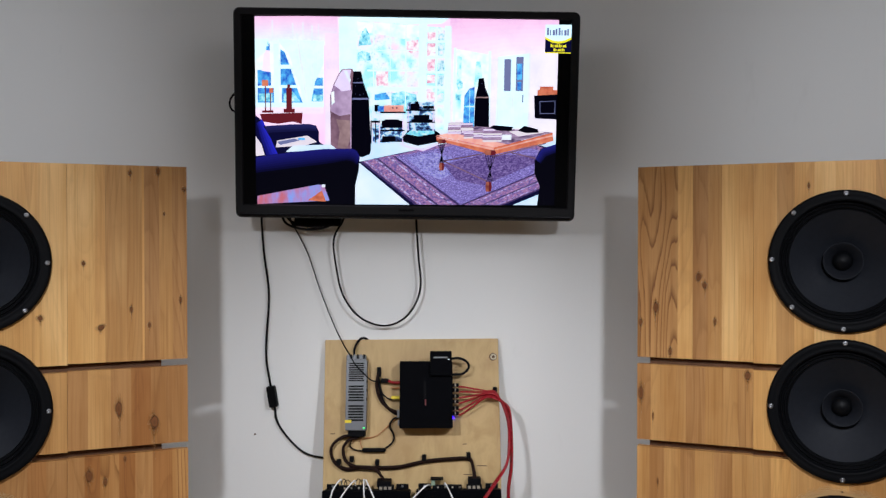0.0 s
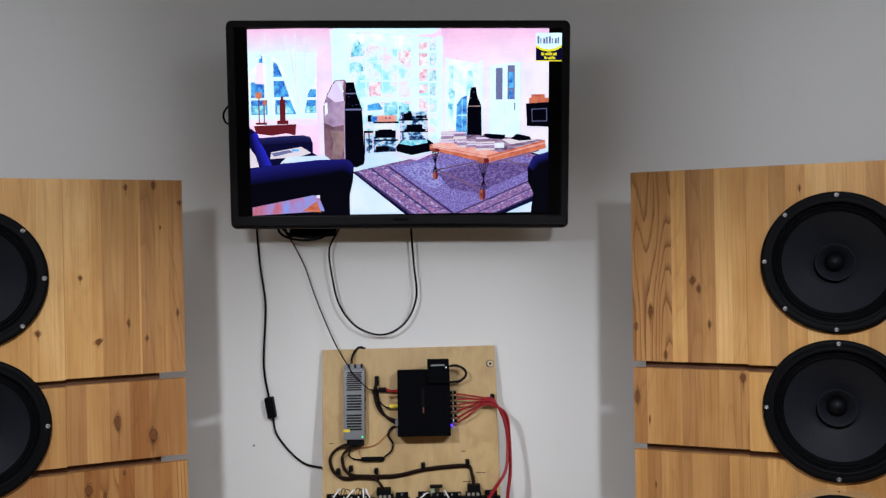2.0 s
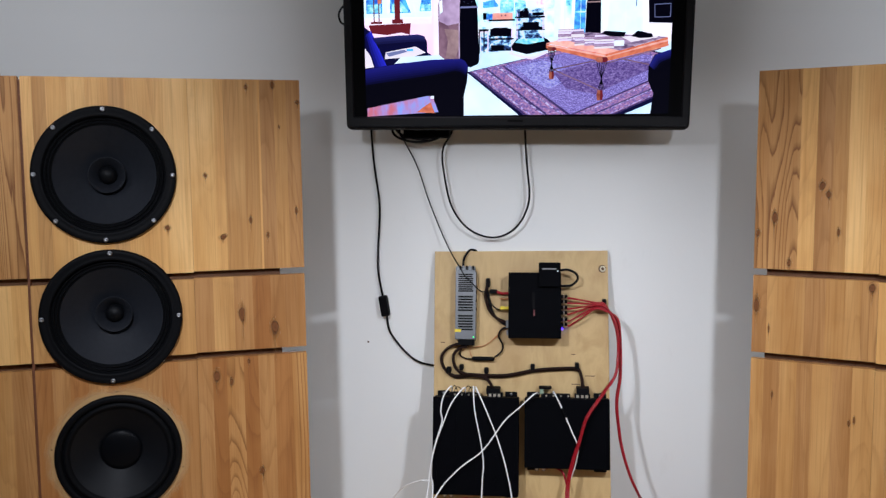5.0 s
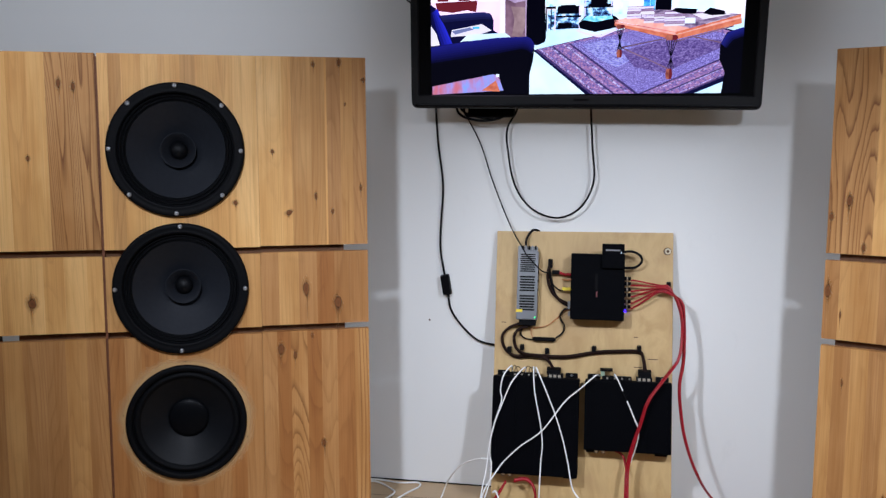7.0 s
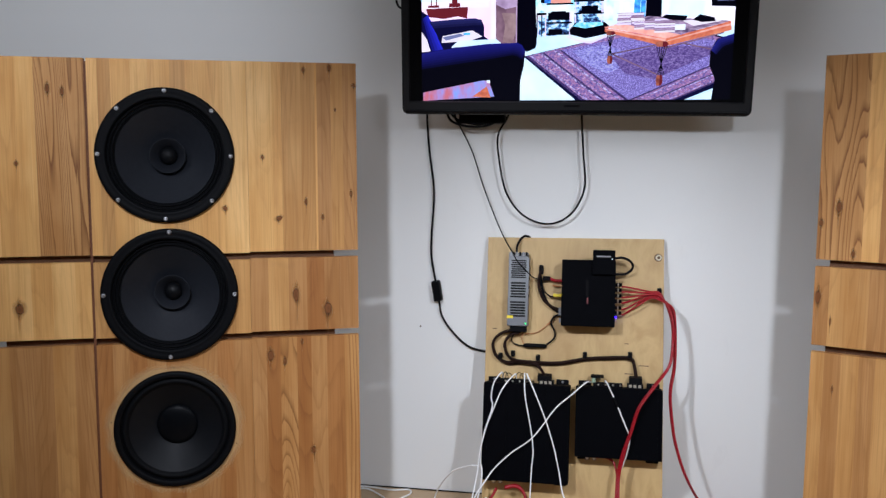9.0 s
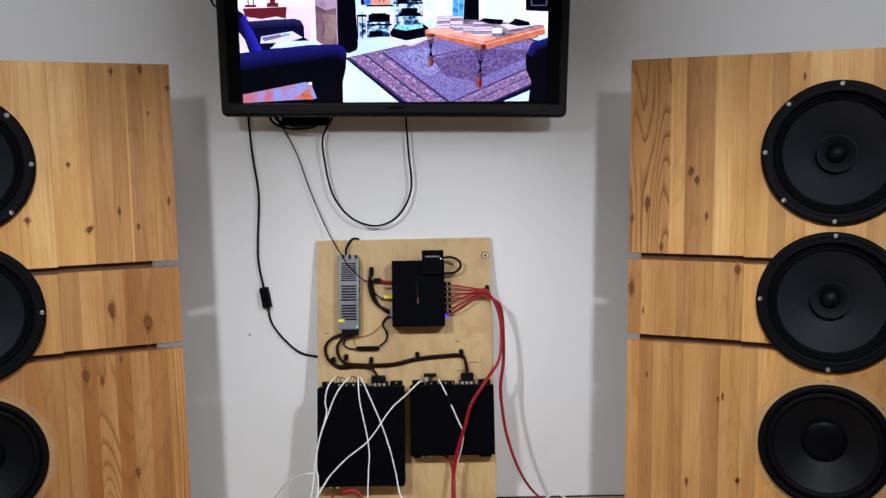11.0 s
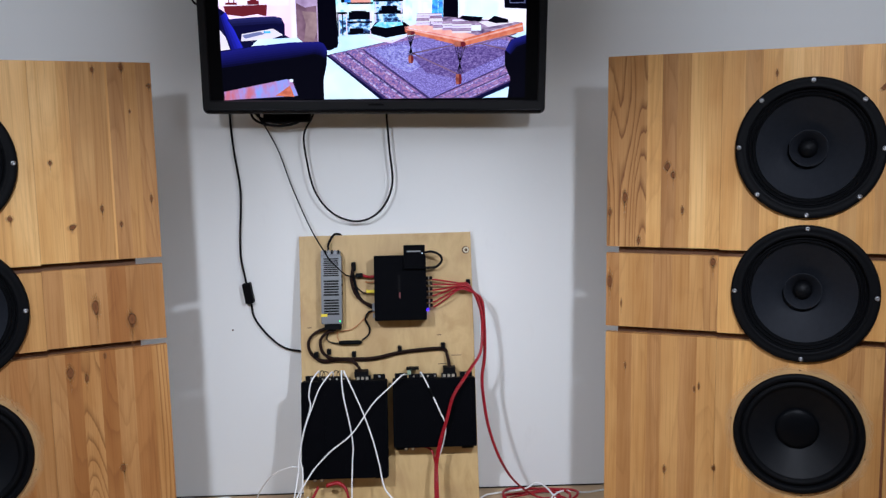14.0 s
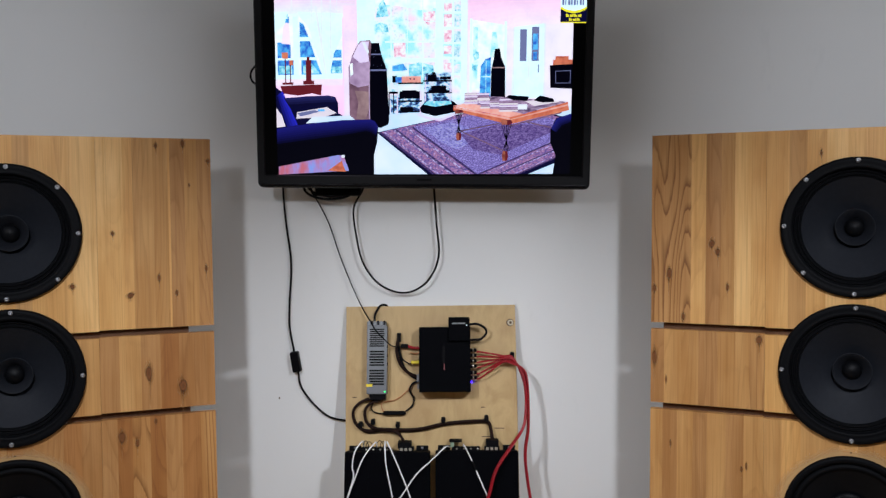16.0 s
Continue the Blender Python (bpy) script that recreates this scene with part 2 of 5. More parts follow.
M_GOLD = plain("plated_contact", (0.78, 0.72, 0.60), 0.3, 1.0, amount=0.1)
M_BRASS = plain("orange_wire", (0.45, 0.16, 0.05), 0.5)
M_WASHER = plain("worn_washer", (0.62, 0.56, 0.40), 0.5)
M_KNOT_HOLE = plain("knot_hole", (0.10, 0.05, 0.02), 0.7, amount=0.4)
M_MARK = plain("wall_mark", (0.10, 0.055, 0.03), 0.8)


def glow(name, color, strength):
    """What gives off light on a screen or in a lamp, slightly uneven."""
    n = Nodes(name)
    n.bsdf.inputs["Base Color"].default_value = (0.0006, 0.0006, 0.0006, 1)
    n.bsdf.inputs["Roughness"].default_value = 0.5
    n.bsdf.inputs["Specular IOR Level"].default_value = 0.05
    a = n.noise(n.coords((1, 1, 1)), 16, 4, 0.6)
    b = n.noise(n.coords((1, 1, 1.5)), 150, 2, 0.6)
    f = n.math("ADD", n.math("MULTIPLY", a, 0.65), n.math("MULTIPLY", b, 0.35))
    dim = tuple(c * k for c, k in zip(color, (0.86, 0.88, 0.94)))
    n.put(n.bsdf.inputs["Emission Color"], n.ramp(f, (0.35, dim), (0.58, color)))
    n.bsdf.inputs["Emission Strength"].default_value = strength
    return n.mat


def glow_pattern(name, scale, stretch, stops, strength, detail=3.0):
    n = Nodes(name)
    f = n.noise(n.coords(stretch), scale, detail, 0.65)
    return_mat = n.mat
    n.bsdf.inputs["Base Color"].default_value = (0.0006, 0.0006, 0.0006, 1)
    n.bsdf.inputs["Roughness"].default_value = 0.5
    n.bsdf.inputs["Specular IOR Level"].default_value = 0.05
    n.put(n.bsdf.inputs["Emission Color"], n.ramp(f, *stops))
    n.bsdf.inputs["Emission Strength"].default_value = strength
    return return_mat


M_LED = glow("green_led", (0.03, 1.0, 0.18), 3.0)
M_LED_WHITE = glow("white_led", (0.8, 0.9, 1.0), 3.0)
M_LED_BLUE = glow("blue_led", (0.012, 0.003, 1.0), 45.0)


# ---- mesh helpers ----
def link_mesh(name, verts, faces, material, parent=None, smooth=False, label=""):
    me = bpy.data.meshes.new(name)
    me.from_pydata([tuple(v) for v in verts], [], faces)
    if material:
        me.materials.append(material)
    if smooth:
        me.polygons.foreach_set("use_smooth", [True] * len(me.polygons))
    me.update()
    ob = new(name, me)
    ob.parent = parent
    if label:
        tagged(ob, label)
    return ob


def part(name, bm, material, parent, label="", smooth=False):
    me = bpy.data.meshes.new(name)
    bm.to_mesh(me)
    bm.free()
    me.materials.append(material)
    if smooth:
        me.polygons.foreach_set("use_smooth", [True] * len(me.polygons))
    ob = new(name, me)
    ob.parent = parent
    if label:
        tagged(ob, label)
    return ob


def add_box(bm, x0, x1, y0, y1, z0, z1, bevel=0.0, segments=2):
    made = bmesh.ops.create_cube(bm, size=1.0, matrix=Matrix.LocRotScale(((x0 + x1) / 2, (y0 + y1) / 2, (z0 + z1) / 2), None, (abs(x1 - x0), abs(y1 - y0), abs(z1 - z0))))
    if bevel:
        edges = {e for v in made["verts"] for e in v.link_edges}
        bmesh.ops.bevel(bm, geom=list(edges), offset=bevel, segments=segments, profile=0.6, affect="EDGES")
    return bm


def box(name, x0, x1, y0, y1, z0, z1, material, parent=None, bevel=0.0, label=""):
    return part(name, add_box(bmesh.new(), x0, x1, y0, y1, z0, z1, bevel), material, parent, label)


def lathe(name, profile, material, parent, segments=72, at=(0, 0, 0), label="", closed=False):
    """Turns rows of (radius, y) round the local y axis."""
    verts, faces = [], []
    for r, y in profile:
        for k in range(segments):
            a = 2 * math.pi * k / segments
            verts.append((at[0] + r * math.cos(a), at[1] + y, at[2] + r * math.sin(a)))
    for i in range(len(profile) - 1):
        for k in range(segments):
            k2 = (k + 1) % segments
            faces.append((i * segments + k, i * segments + k2, (i + 1) * segments + k2, (i + 1) * segments + k))
    if closed:
        faces.append(tuple((len(profile) - 1) * segments + k for k in range(segments)))
    return link_mesh(name, verts, faces, material, parent, True, label)


def spline(points, steps=8):
    """A smooth line through the points."""
    p = [Vector(q) for q in points]
    p = [2 * p[0] - p[1]] + p + [2 * p[-1] - p[-2]]
    out = []
    for i in range(1, len(p) - 2):
        a, b, c, d = p[i - 1 : i + 3]
        for k in range(steps):
            t = k / steps
            out.append(0.5 * (2 * b + (c - a) * t + (2 * a - 5 * b + 4 * c - d) * t * t + (3 * b - a - 3 * c + d) * t**3))
    return out + [p[-2]]


def tube(name, points, radius, material, parent=None, label="", steps=8, sides=8):
    """A cable along a smooth line, as a mesh with closed ends."""
    line = spline(points, steps)
    verts, faces = [], []
    side = Vector((0.31, 0.9, 0.17))
    for i, q in enumerate(line):
        way = (line[min(i + 1, len(line) - 1)] - line[max(i - 1, 0)]).normalized()
        u = (side - way * side.dot(way)).normalized()
        side = u
        w = way.cross(u)
        for k in range(sides):
            a = 2 * math.pi * k / sides
            verts.append(q + radius * (math.cos(a) * u + math.sin(a) * w))
    for i in range(len(line) - 1):
        for k in range(sides):
            k2 = (k + 1) % sides
            faces.append((i * sides + k, i * sides + k2, (i + 1) * sides + k2, (i + 1) * sides + k))
    faces.append(tuple(range(sides))[::-1])
    faces.append(tuple((len(line) - 1) * sides + k for k in range(sides)))
    return link_mesh(name, verts, faces, material, parent, True, label)


def flat(points, y):
    """Points (x, z) laid at one depth."""
    return [(x, y, z) for x, z in points]


def empty(name, m, label="", category="", group="", kind=""):
    ob = new(name)
    ob.empty_display_size = 0.05
    ob.matrix_world = m
    return tagged(ob, label, category, group, kind)


# ---- the room ----
def setting(name, x0, x1, y0, y1, z0, z1, material, label):
    return tagged(box(name, x0, x1, y0, y1, z0, z1, material), label, name.split("_")[0], kind="structure")


setting("wall_north", -3.6, 3.6, 0.0, 0.12, 0.0, 2.7, M_WALL, "unseen white plaster wall closing the room with faint scuffs")
# three unseen walls, added to close the room; their distance sets the bounced light
setting("wall_south", -3.6, 3.6, -7.12, -7.0, 0.0, 2.7, M_WALL, "unseen white plaster wall closing the room")
setting("wall_west", -3.72, -3.6, -7.12, 0.12, 0.0, 2.7, M_WALL, "unseen white plaster wall closing the room")
setting("wall_east", 3.6, 3.72, -7.12, 0.12, 0.0, 2.7, M_WALL, "unseen white plaster wall closing the room")
setting("floor", -3.6, 3.6, -7.0, 0.0, -0.1, 0.0, M_FLOOR, "brown wood laminate floor")
tagged(box("baseboard_gap", -3.59, 3.59, -0.0035, -0.0002, 0.0004, 0.0032, M_SLOT), "dark gap between floor and wall", "gap", kind="structure")
# unseen too, added to bounce light back
setting("ceiling", -3.6, 3.6, -7.0, 0.0, 2.7, 2.8, M_CEIL, "unseen white ceiling closing the room")


# ---- open baffle speakers ----
def plank(parent, u0, u1, v0, v1, sign, holes, tone, thick=0.02):
    """One glued stave of a panel, cut out round the drivers; a stave cut right through makes two pieces."""
    proud = random.uniform(-0.00035, 0.00035)
    cuts = [h for h in holes if h[0] - h[2] < u1 and h[0] + h[2] > u0 and h[1] - h[2] < v1 and h[1] + h[2] > v0]
    stops = {u0, u1}
    if cuts:
        count = math.ceil((u1 - u0) / 0.008)
        stops |= {u0 + (u1 - u0) * k / count for k in range(count)}
        stops |= {e for cu, _, r in cuts for e in (cu - r, cu + r) if u0 < e < u1}
    stops = sorted(stops)
    pieces = []
    for a, b in zip(stops, stops[1:]):
        runs = [((v0, v0), (v1, v1))]
        for cu, cv, r in cuts:
            if abs((a + b) / 2 - cu) < r:
                ha, hb = (math.sqrt(max(0.0, r * r - (e - cu) ** 2)) for e in (a, b))
                split = []
                for lo, hi in runs:
                    split.append((lo, (min(hi[0], cv - ha), min(hi[1], cv - hb))))
                    split.append(((max(lo[0], cv + ha), max(lo[1], cv + hb)), hi))
                runs = [q for q in split if q[1][0] - q[0][0] + q[1][1] - q[0][1] > 0.002]
        for lo, hi in runs:
            lo_b = (lo[0], lo[1])
            hi_b = (max(hi[0], lo[0] + 0.0002), max(hi[1], lo[1] + 0.0002))
            for p in pieces:
                last = p[-1]
                if abs(last[1] - a) < 1e-7 and last[3][1] > lo_b[0] + 1e-4 and last[2][1] < hi_b[0] - 1e-4 and (last[2][1] == lo_b[0] or last[3][1] == hi_b[0]):
                    p.append((a, b, lo_b, hi_b))
                    break
            else:
                pieces.append([(a, b, lo_b, hi_b)])
    for p in pieces:
        verts, faces, seen = [], [], {}

        def vert(u, y, v):
            key = (round(u, 6), y, round(v, 6))
            if key not in seen:
                seen[key] = len(verts)
                verts.append((sign * u, y, v))
            return seen[key]

        for k, (a, b, lo, hi) in enumerate(p):
            f = [vert(a, proud, lo[0]), vert(b, proud, lo[1]), vert(b, proud, hi[1]), vert(a, proud, hi[0])]
            g = [vert(a, thick, lo[0]), vert(b, thick, lo[1]), vert(b, thick, hi[1]), vert(a, thick, hi[0])]
            made = [tuple(f), tuple(g[::-1]), (g[0], g[1], f[1], f[0]), (f[3], f[2], g[2], g[3])]
            made += [(g[0], f[0], f[3], g[3])] if k == 0 else []
            made += [(f[1], g[1], g[2], f[2])] if k == len(p) - 1 else []
            faces += made if sign > 0 else [q[::-1] for q in made]
        link_mesh("plank", verts, faces, PINES[tone], parent)


def knot(parent, sign, u, v, w, h, turn=0.0):
    """A knot in the pine, a little domed, with the grain that closes round it and runs off below."""
    seg, verts, faces = 18, [(sign * u, -0.0011, v)], []
    c, s = math.cos(radians(turn)), math.sin(radians(turn))
    for r, y in ((0.8, -0.0010), (1.6, -0.0006)):
        for k in range(seg):
            a = 2 * math.pi * k / seg
            wob = 1 + 0.12 * math.sin(3 * a + 40 * u) + 0.07 * math.sin(5 * a + 70 * v)
            x, z = 0.8 * w * r * wob * math.cos(a), 0.85 * h * (r if r < 1.2 else 1.3 * r) * wob * math.sin(a)
            verts.append((sign * u + x * c - z * s, y, v + x * s + z * c))
    for k in range(seg):
        k2 = (k + 1) % seg
        faces += [(0, 1 + k, 1 + k2), (1 + k, 1 + seg + k, 1 + seg + k2, 1 + k2)]
    tail = [(sign * u - 0.35 * w, v + 2.0 * h), (sign * u + 0.30 * w, v + 2.0 * h), (sign * u + 0.45 * w, v - 4.5 * h), (sign * u - 0.20 * w, v - 4.5 * h)]
    link_mesh("grain", [(x, -0.00045, z) for x, z in tail], [(0, 1, 2, 3)], M_TAIL, parent)
    return link_mesh("knot", verts, faces, M_KNOT, parent, True)


def screw(parent, x, z, y=-0.009, r=0.0056):
    ob = lathe("screw", [(r, 0.002), (r, -0.0012), (r * 0.75, -0.0026), (r * 0.35, -0.003), (r * 0.3, -0.0018), (0.0002, -0.0016)], M_SCREW, parent, 14, (x, y, z))
    return ob


def full_range_driver(speaker, x, z, screws):
    """A large driver: stamped rim, corrugated cloth edge, paper cone with a small whizzer cone and cap."""
    rim = lathe("driver", [(0.150, 0.03), (0.1626, 0.0062), (0.1626, -0.005), (0.1605, -0.008), (0.157, -0.009), (0.151, -0.009), (0.147, -0.0075), (0.1435, -0.0085), (0.139, -0.0085), (0.137, -0.006), (0.137, 0.012)], M_RIM, speaker, 96, (x, -0.006, z), "black steel driver basket")
    edge = [(0.1375, -0.001)]
    for k in range(25):
        a = k / 24
        edge.append((0.137 - 0.020 * a, 0.002 + 0.0028 * math.sin(a * math.pi * 5.0) + 0.004 * a))
    lathe("surround", edge, M_SURR, rim, 96, (x, -0.006, z))
    cone = [(0.117, 0.006), (0.105, 0.017), (0.085, 0.034), (0.065, 0.050), (0.045, 0.064), (0.026, 0.075), (0.020, 0.078)]
    lathe("cone", cone, M_PAPER, rim, 96, (x, -0.006, z), "black paper cone")
    lathe("whizzer_cone", [(0.021, 0.068), (0.026, 0.060), (0.034, 0.050), (0.0415, 0.0430), (0.0430, 0.0422), (0.0436, 0.0430), (0.0420, 0.0462), (0.034, 0.055), (0.024, 0.068)], M_WHIZZER, rim, 64, (x, -0.006, z))
    lathe("dust_cap", [(0.0225, 0.070), (0.0215, 0.060), (0.017, 0.053), (0.010, 0.049), (0.004, 0.0475), (0.0002, 0.047)], M_CAP, rim, 48, (x, -0.006, z))
    lathe("magnet", [(0.0002, 0.14), (0.07, 0.14), (0.07, 0.10), (0.05, 0.09), (0.145, 0.025)], M_RIM, rim, 40, (x, -0.006, z))
    for k in range(screws):
        a = 2 * math.pi * k / screws + radians(1.0)
        screw(rim, x + 0.1545 * math.sin(a), z + 0.1545 * math.cos(a), -0.0152)
    return rim


def woofer(speaker, x, z):
    """The lower, smaller driver with a broad domed cap and no visible screws."""
    rim = lathe("driver", [(0.135, 0.03), (0.1465, 0.0), (0.147, -0.007), (0.145, -0.011), (0.141, -0.0125), (0.134, -0.0125), (0.131, -0.009), (0.129, 0.004)], M_RIM, speaker, 96, (x, 0, z), "black woofer basket with a rubber gasket")
    roll = [(0.1305, -0.002)] + [(0.130 - 0.018 * k / 12, -0.001 - 0.0065 * math.sin(math.pi * k / 12)) for k in range(13)]
    lathe("surround", roll, M_SURR, rim, 96, (x, 0, z))
    lathe("cone", [(0.112, 0.0), (0.095, 0.012), (0.075, 0.026), (0.055, 0.039), (0.045, 0.045)], M_CONE, rim, 96, (x, 0, z), "black paper cone")
    cap = [(0.050 * math.cos(a), 0.040 - 0.013 * math.sin(a)) for a in [k * math.pi / 2 / 9 for k in range(9)]] + [(0.0002, 0.027)]
    lathe("dust_cap", cap, M_DOME, rim, 64, (x, 0, z))
    lathe("magnet", [(0.0002, 0.12), (0.065, 0.12), (0.065, 0.085), (0.05, 0.075), (0.13, 0.025)], M_RIM, rim, 40, (x, 0, z))
    lathe("rubbed_ring", [(0.1455, -0.0006), (0.175, -0.0006)], M_RUBBED, rim, 64, (x, 0, z), "bare rubbed wood round the woofer")
    # old fixing holes and chips round the gasket
    for k in (0, 1.1, 2.4, 3.9, 6.2):
        a = 2 * math.pi * k / 8
        lathe("fixing_hole", [(0.0022, -0.0005), (0.0012, -0.0008), (0.0002, -0.0008)], M_SLOT, rim, 8, (x + 0.1545 * math.sin(a), 0, z + 0.1545 * math.cos(a)))
    return rim


TIERS = [(0.002, 0.557), (0.574, 0.760), (0.777, 1.247)]
COLUMNS = [(0.0, 0.27, 0.0), (0.2705, 0.6408, -0.0025), (0.6472, 0.98, -0.001)]
HOLES = [(0.465, 1.017, 0.146), (0.4635, 0.676, 0.146), (0.461, 0.3365, 0.133)]


def staves(u0, u1, layout):
    """Widths (mm) and tones of the glued staves of a panel, from its inner edge."""
    sizes = [(int(w[1:]), w[0]) for w in layout.split()]
    whole, u = sum(w for w, _ in sizes), u0
    for w, tone in sizes:
        step = (u1 - u0) * w / whole
        yield u, u + step, tone
        u += step


def open_baffle(m, sign, knots, seed, layouts, label):
    random.seed(seed)
    speaker = empty("open_baffle_speaker", m, label, "loudspeaker", "pair of tall speakers")
    for t, (v0, v1) in enumerate(TIERS):
        for c, (u0, u1, drop) in enumerate(COLUMNS):
            panel = new("panel")
            panel.parent = speaker
            low = v0 if t == 0 else v0 + drop
            for a, b, tone in staves(u0, u1, layouts[t][c]):
                plank(panel, a, b, low, v1 + drop * (t < 2), sign, HOLES, tone)
            for k in knots:
                if u0 <= k[0] < u1 + 0.006 and v0 - 0.008 <= k[1] < v1 + 0.009:
                    knot(panel, sign, *k)
    full_range_driver(speaker, sign * HOLES[0][0], HOLES[0][1], 8)
    full_range_driver(speaker, sign * HOLES[1][0], HOLES[1][1], 4)
    woofer(speaker, sign * HOLES[2][0], HOLES[2][1])
    for u in (0.16 if sign < 0 else 0.075, 0.285, 0.66, 0.93):
        x0, x1 = sorted((sign * (u - 0.025), sign * (u + 0.025)))
        box("batten", x0, x1, 0.0405, 0.078, 0.0, 1.2, M_BATTEN, speaker)
    x0, x1 = sorted((sign * 0.6412, sign * 0.6468))
    box("joint_strip", x0, x1, 0.0035, 0.0200, 0.003, 1.240, M_JOINT, speaker)
    # dark strips added behind the slots so that these look evenly shaded
    for z in (0.5655, 0.7685):
        for ua, ub in ((0.060 if sign < 0 else 0.028, 0.348), (0.579, 0.98 if z > 0.7 or sign > 0 else 0.85)):
            x0, x1 = sorted((sign * ua, sign * ub))
            box("rail", x0, x1, 0.0206, 0.040, z - 0.03, z + 0.03, M_BATTEN, speaker)
    for u in (0.2, 0.85):
        x0, x1 = sorted((sign * (u - 0.03), sign * (u + 0.03)))
        box("foot", x0, x1, 0.0785, 0.26, 0.0, 0.045, M_BATTEN, speaker, 0.003)
    return speaker


LEFT_KNOTS = [(0.235, 1.012, 0.006, 0.005), (0.198, 0.86, 0.015, 0.004, 35), (0.129, 0.901, 0.005, 0.008), (0.088, 0.862, 0.005, 0.006),
              (0.13, 1.229, 0.006, 0.006), (0.067, 1.233, 0.007, 0.009), (0.006, 1.192, 0.008, 0.004, 25), (0.016, 0.922, 0.005, 0.008),
              (0.053, 1.131, 0.003, 0.004), (0.157, 0.668, 0.010, 0.020, 10), (0.08, 0.624, 0.012, 0.020, 20), (0.696, 1.165, 0.007, 0.010),
              (0.728, 1.172, 0.008, 0.012), (0.813, 0.651, 0.015, 0.016), (0.804, 0.998, 0.006, 0.006), (0.327, 0.887, 0.010, 0.005, 30),
              (0.119, 0.259, 0.008, 0.010), (0.225, 0.510, 0.011, 0.015), (0.190, 0.495, 0.007, 0.009), (0.145, 0.545, 0.004, 0.005)]
RIGHT_KNOTS = [(0.043, 0.899, 0.009, 0.014), (0.008, 0.864, 0.007, 0.009), (0.079, 0.792, 0.007, 0.009), (0.145, 0.977, 0.007, 0.012, -25),
               (0.160, 0.958, 0.007, 0.010, 20), (0.183, 0.871, 0.005, 0.008), (0.258, 0.743, 0.010, 0.010), (0.009, 0.692, 0.009, 0.018),
               (0.038, 0.634, 0.003, 0.009), (0.231, 0.432, 0.004, 0.008), (0.220, 0.425, 0.004, 0.006), (0.05, 0.473, 0.003, 0.008),
               (0.271, 0.229, 0.006, 0.006), (0.151, 0.213, 0.006, 0.008), (0.621, 1.154, 0.005, 0.018, -52), (0.699, 0.74, 0.012, 0.020, -20),
               (0.702, 0.382, 0.007, 0.008), (0.39, 1.19, 0.004, 0.007)]
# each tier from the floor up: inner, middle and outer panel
# wood tone with light balance painted in: upper outer staves paler, lower ones darker
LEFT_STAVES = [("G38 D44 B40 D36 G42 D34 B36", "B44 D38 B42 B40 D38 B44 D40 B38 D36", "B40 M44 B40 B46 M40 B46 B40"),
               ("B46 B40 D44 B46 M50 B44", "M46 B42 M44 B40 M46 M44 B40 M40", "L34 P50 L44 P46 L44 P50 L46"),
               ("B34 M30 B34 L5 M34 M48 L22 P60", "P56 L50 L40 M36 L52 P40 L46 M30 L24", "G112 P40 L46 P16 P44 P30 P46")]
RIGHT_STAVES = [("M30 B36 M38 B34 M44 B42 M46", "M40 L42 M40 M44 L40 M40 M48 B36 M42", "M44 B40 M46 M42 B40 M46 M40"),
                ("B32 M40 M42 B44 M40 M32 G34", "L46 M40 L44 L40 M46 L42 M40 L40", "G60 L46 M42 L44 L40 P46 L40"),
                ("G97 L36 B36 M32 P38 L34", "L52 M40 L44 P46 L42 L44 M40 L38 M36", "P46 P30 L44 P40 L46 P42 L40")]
open_baffle(pose(-0.593, -0.379, 0.0, -1.3, 0, 21.5), -1, LEFT_KNOTS, 5, LEFT_STAVES, "tall open baffle speaker of knotty pine with three black drivers")
open_baffle(pose(0.503, -0.366, 0.0, -1.3, 0, -21.9), 1, RIGHT_KNOTS, 12, RIGHT_STAVES, "tall open baffle speaker of striped pine with three black drivers")


# ---- television ----
TV_W, TV_H = 0.909, 0.550
tv = empty("television", pose(-0.5265, -0.170, 1.1285, 6.04, 0.82, 0), "black flat screen television tilted forward on the wall, picture on", "television")


def rounded(x0, x1, z0, z1, r, y, n=5):
    out = []
    for cx, cz, a0 in ((x1 - r, z1 - r, 0), (x0 + r, z1 - r, 90), (x0 + r, z0 + r, 180), (x1 - r, z0 + r, 270)):
        for k in range(n):
            a = radians(a0 + 90 * k / (n - 1))
            out.append((cx + r * math.cos(a), y, cz + r * math.sin(a)))
    return out


def ring(name, loops, material, parent, cap=False, label="", smooth=False):
    n, verts, faces = len(loops[0]), [v for l in loops for v in l], []
    for i in range(len(loops) - 1):
        for k in range(n):
            k2 = (k + 1) % n
            faces.append((i * n + k, i * n + k2, (i + 1) * n + k2, (i + 1) * n + k))
    if cap:
        faces.append(tuple((len(loops) - 1) * n + k for k in range(n)))
    return link_mesh(name, verts, faces, material, parent, smooth, label)


SX0, SX1, SZ0, SZ1 = 0.0225, 0.8865, 0.036, 0.529
ring("bezel", [rounded(0.01, TV_W - 0.01, 0.008, TV_H - 0.008, 0.012, 0.034), rounded(0, TV_W, 0, TV_H, 0.016, 0.030), rounded(0, TV_W, 0, TV_H, 0.016, 0.006),
               rounded(0.0015, TV_W - 0.0015, 0.0015, TV_H - 0.0015, 0.015, 0.002), rounded(0.005, TV_W - 0.005, 0.005, TV_H - 0.005, 0.012, 0.0),
               rounded(SX0 - 0.003, SX1 + 0.003, SZ0 - 0.003, SZ1 + 0.003, 0.002, 0.0005), rounded(SX0, SX1, SZ0, SZ1, 0.001, 0.006)], M_BEZEL, tv, label="matt black plastic bezel")
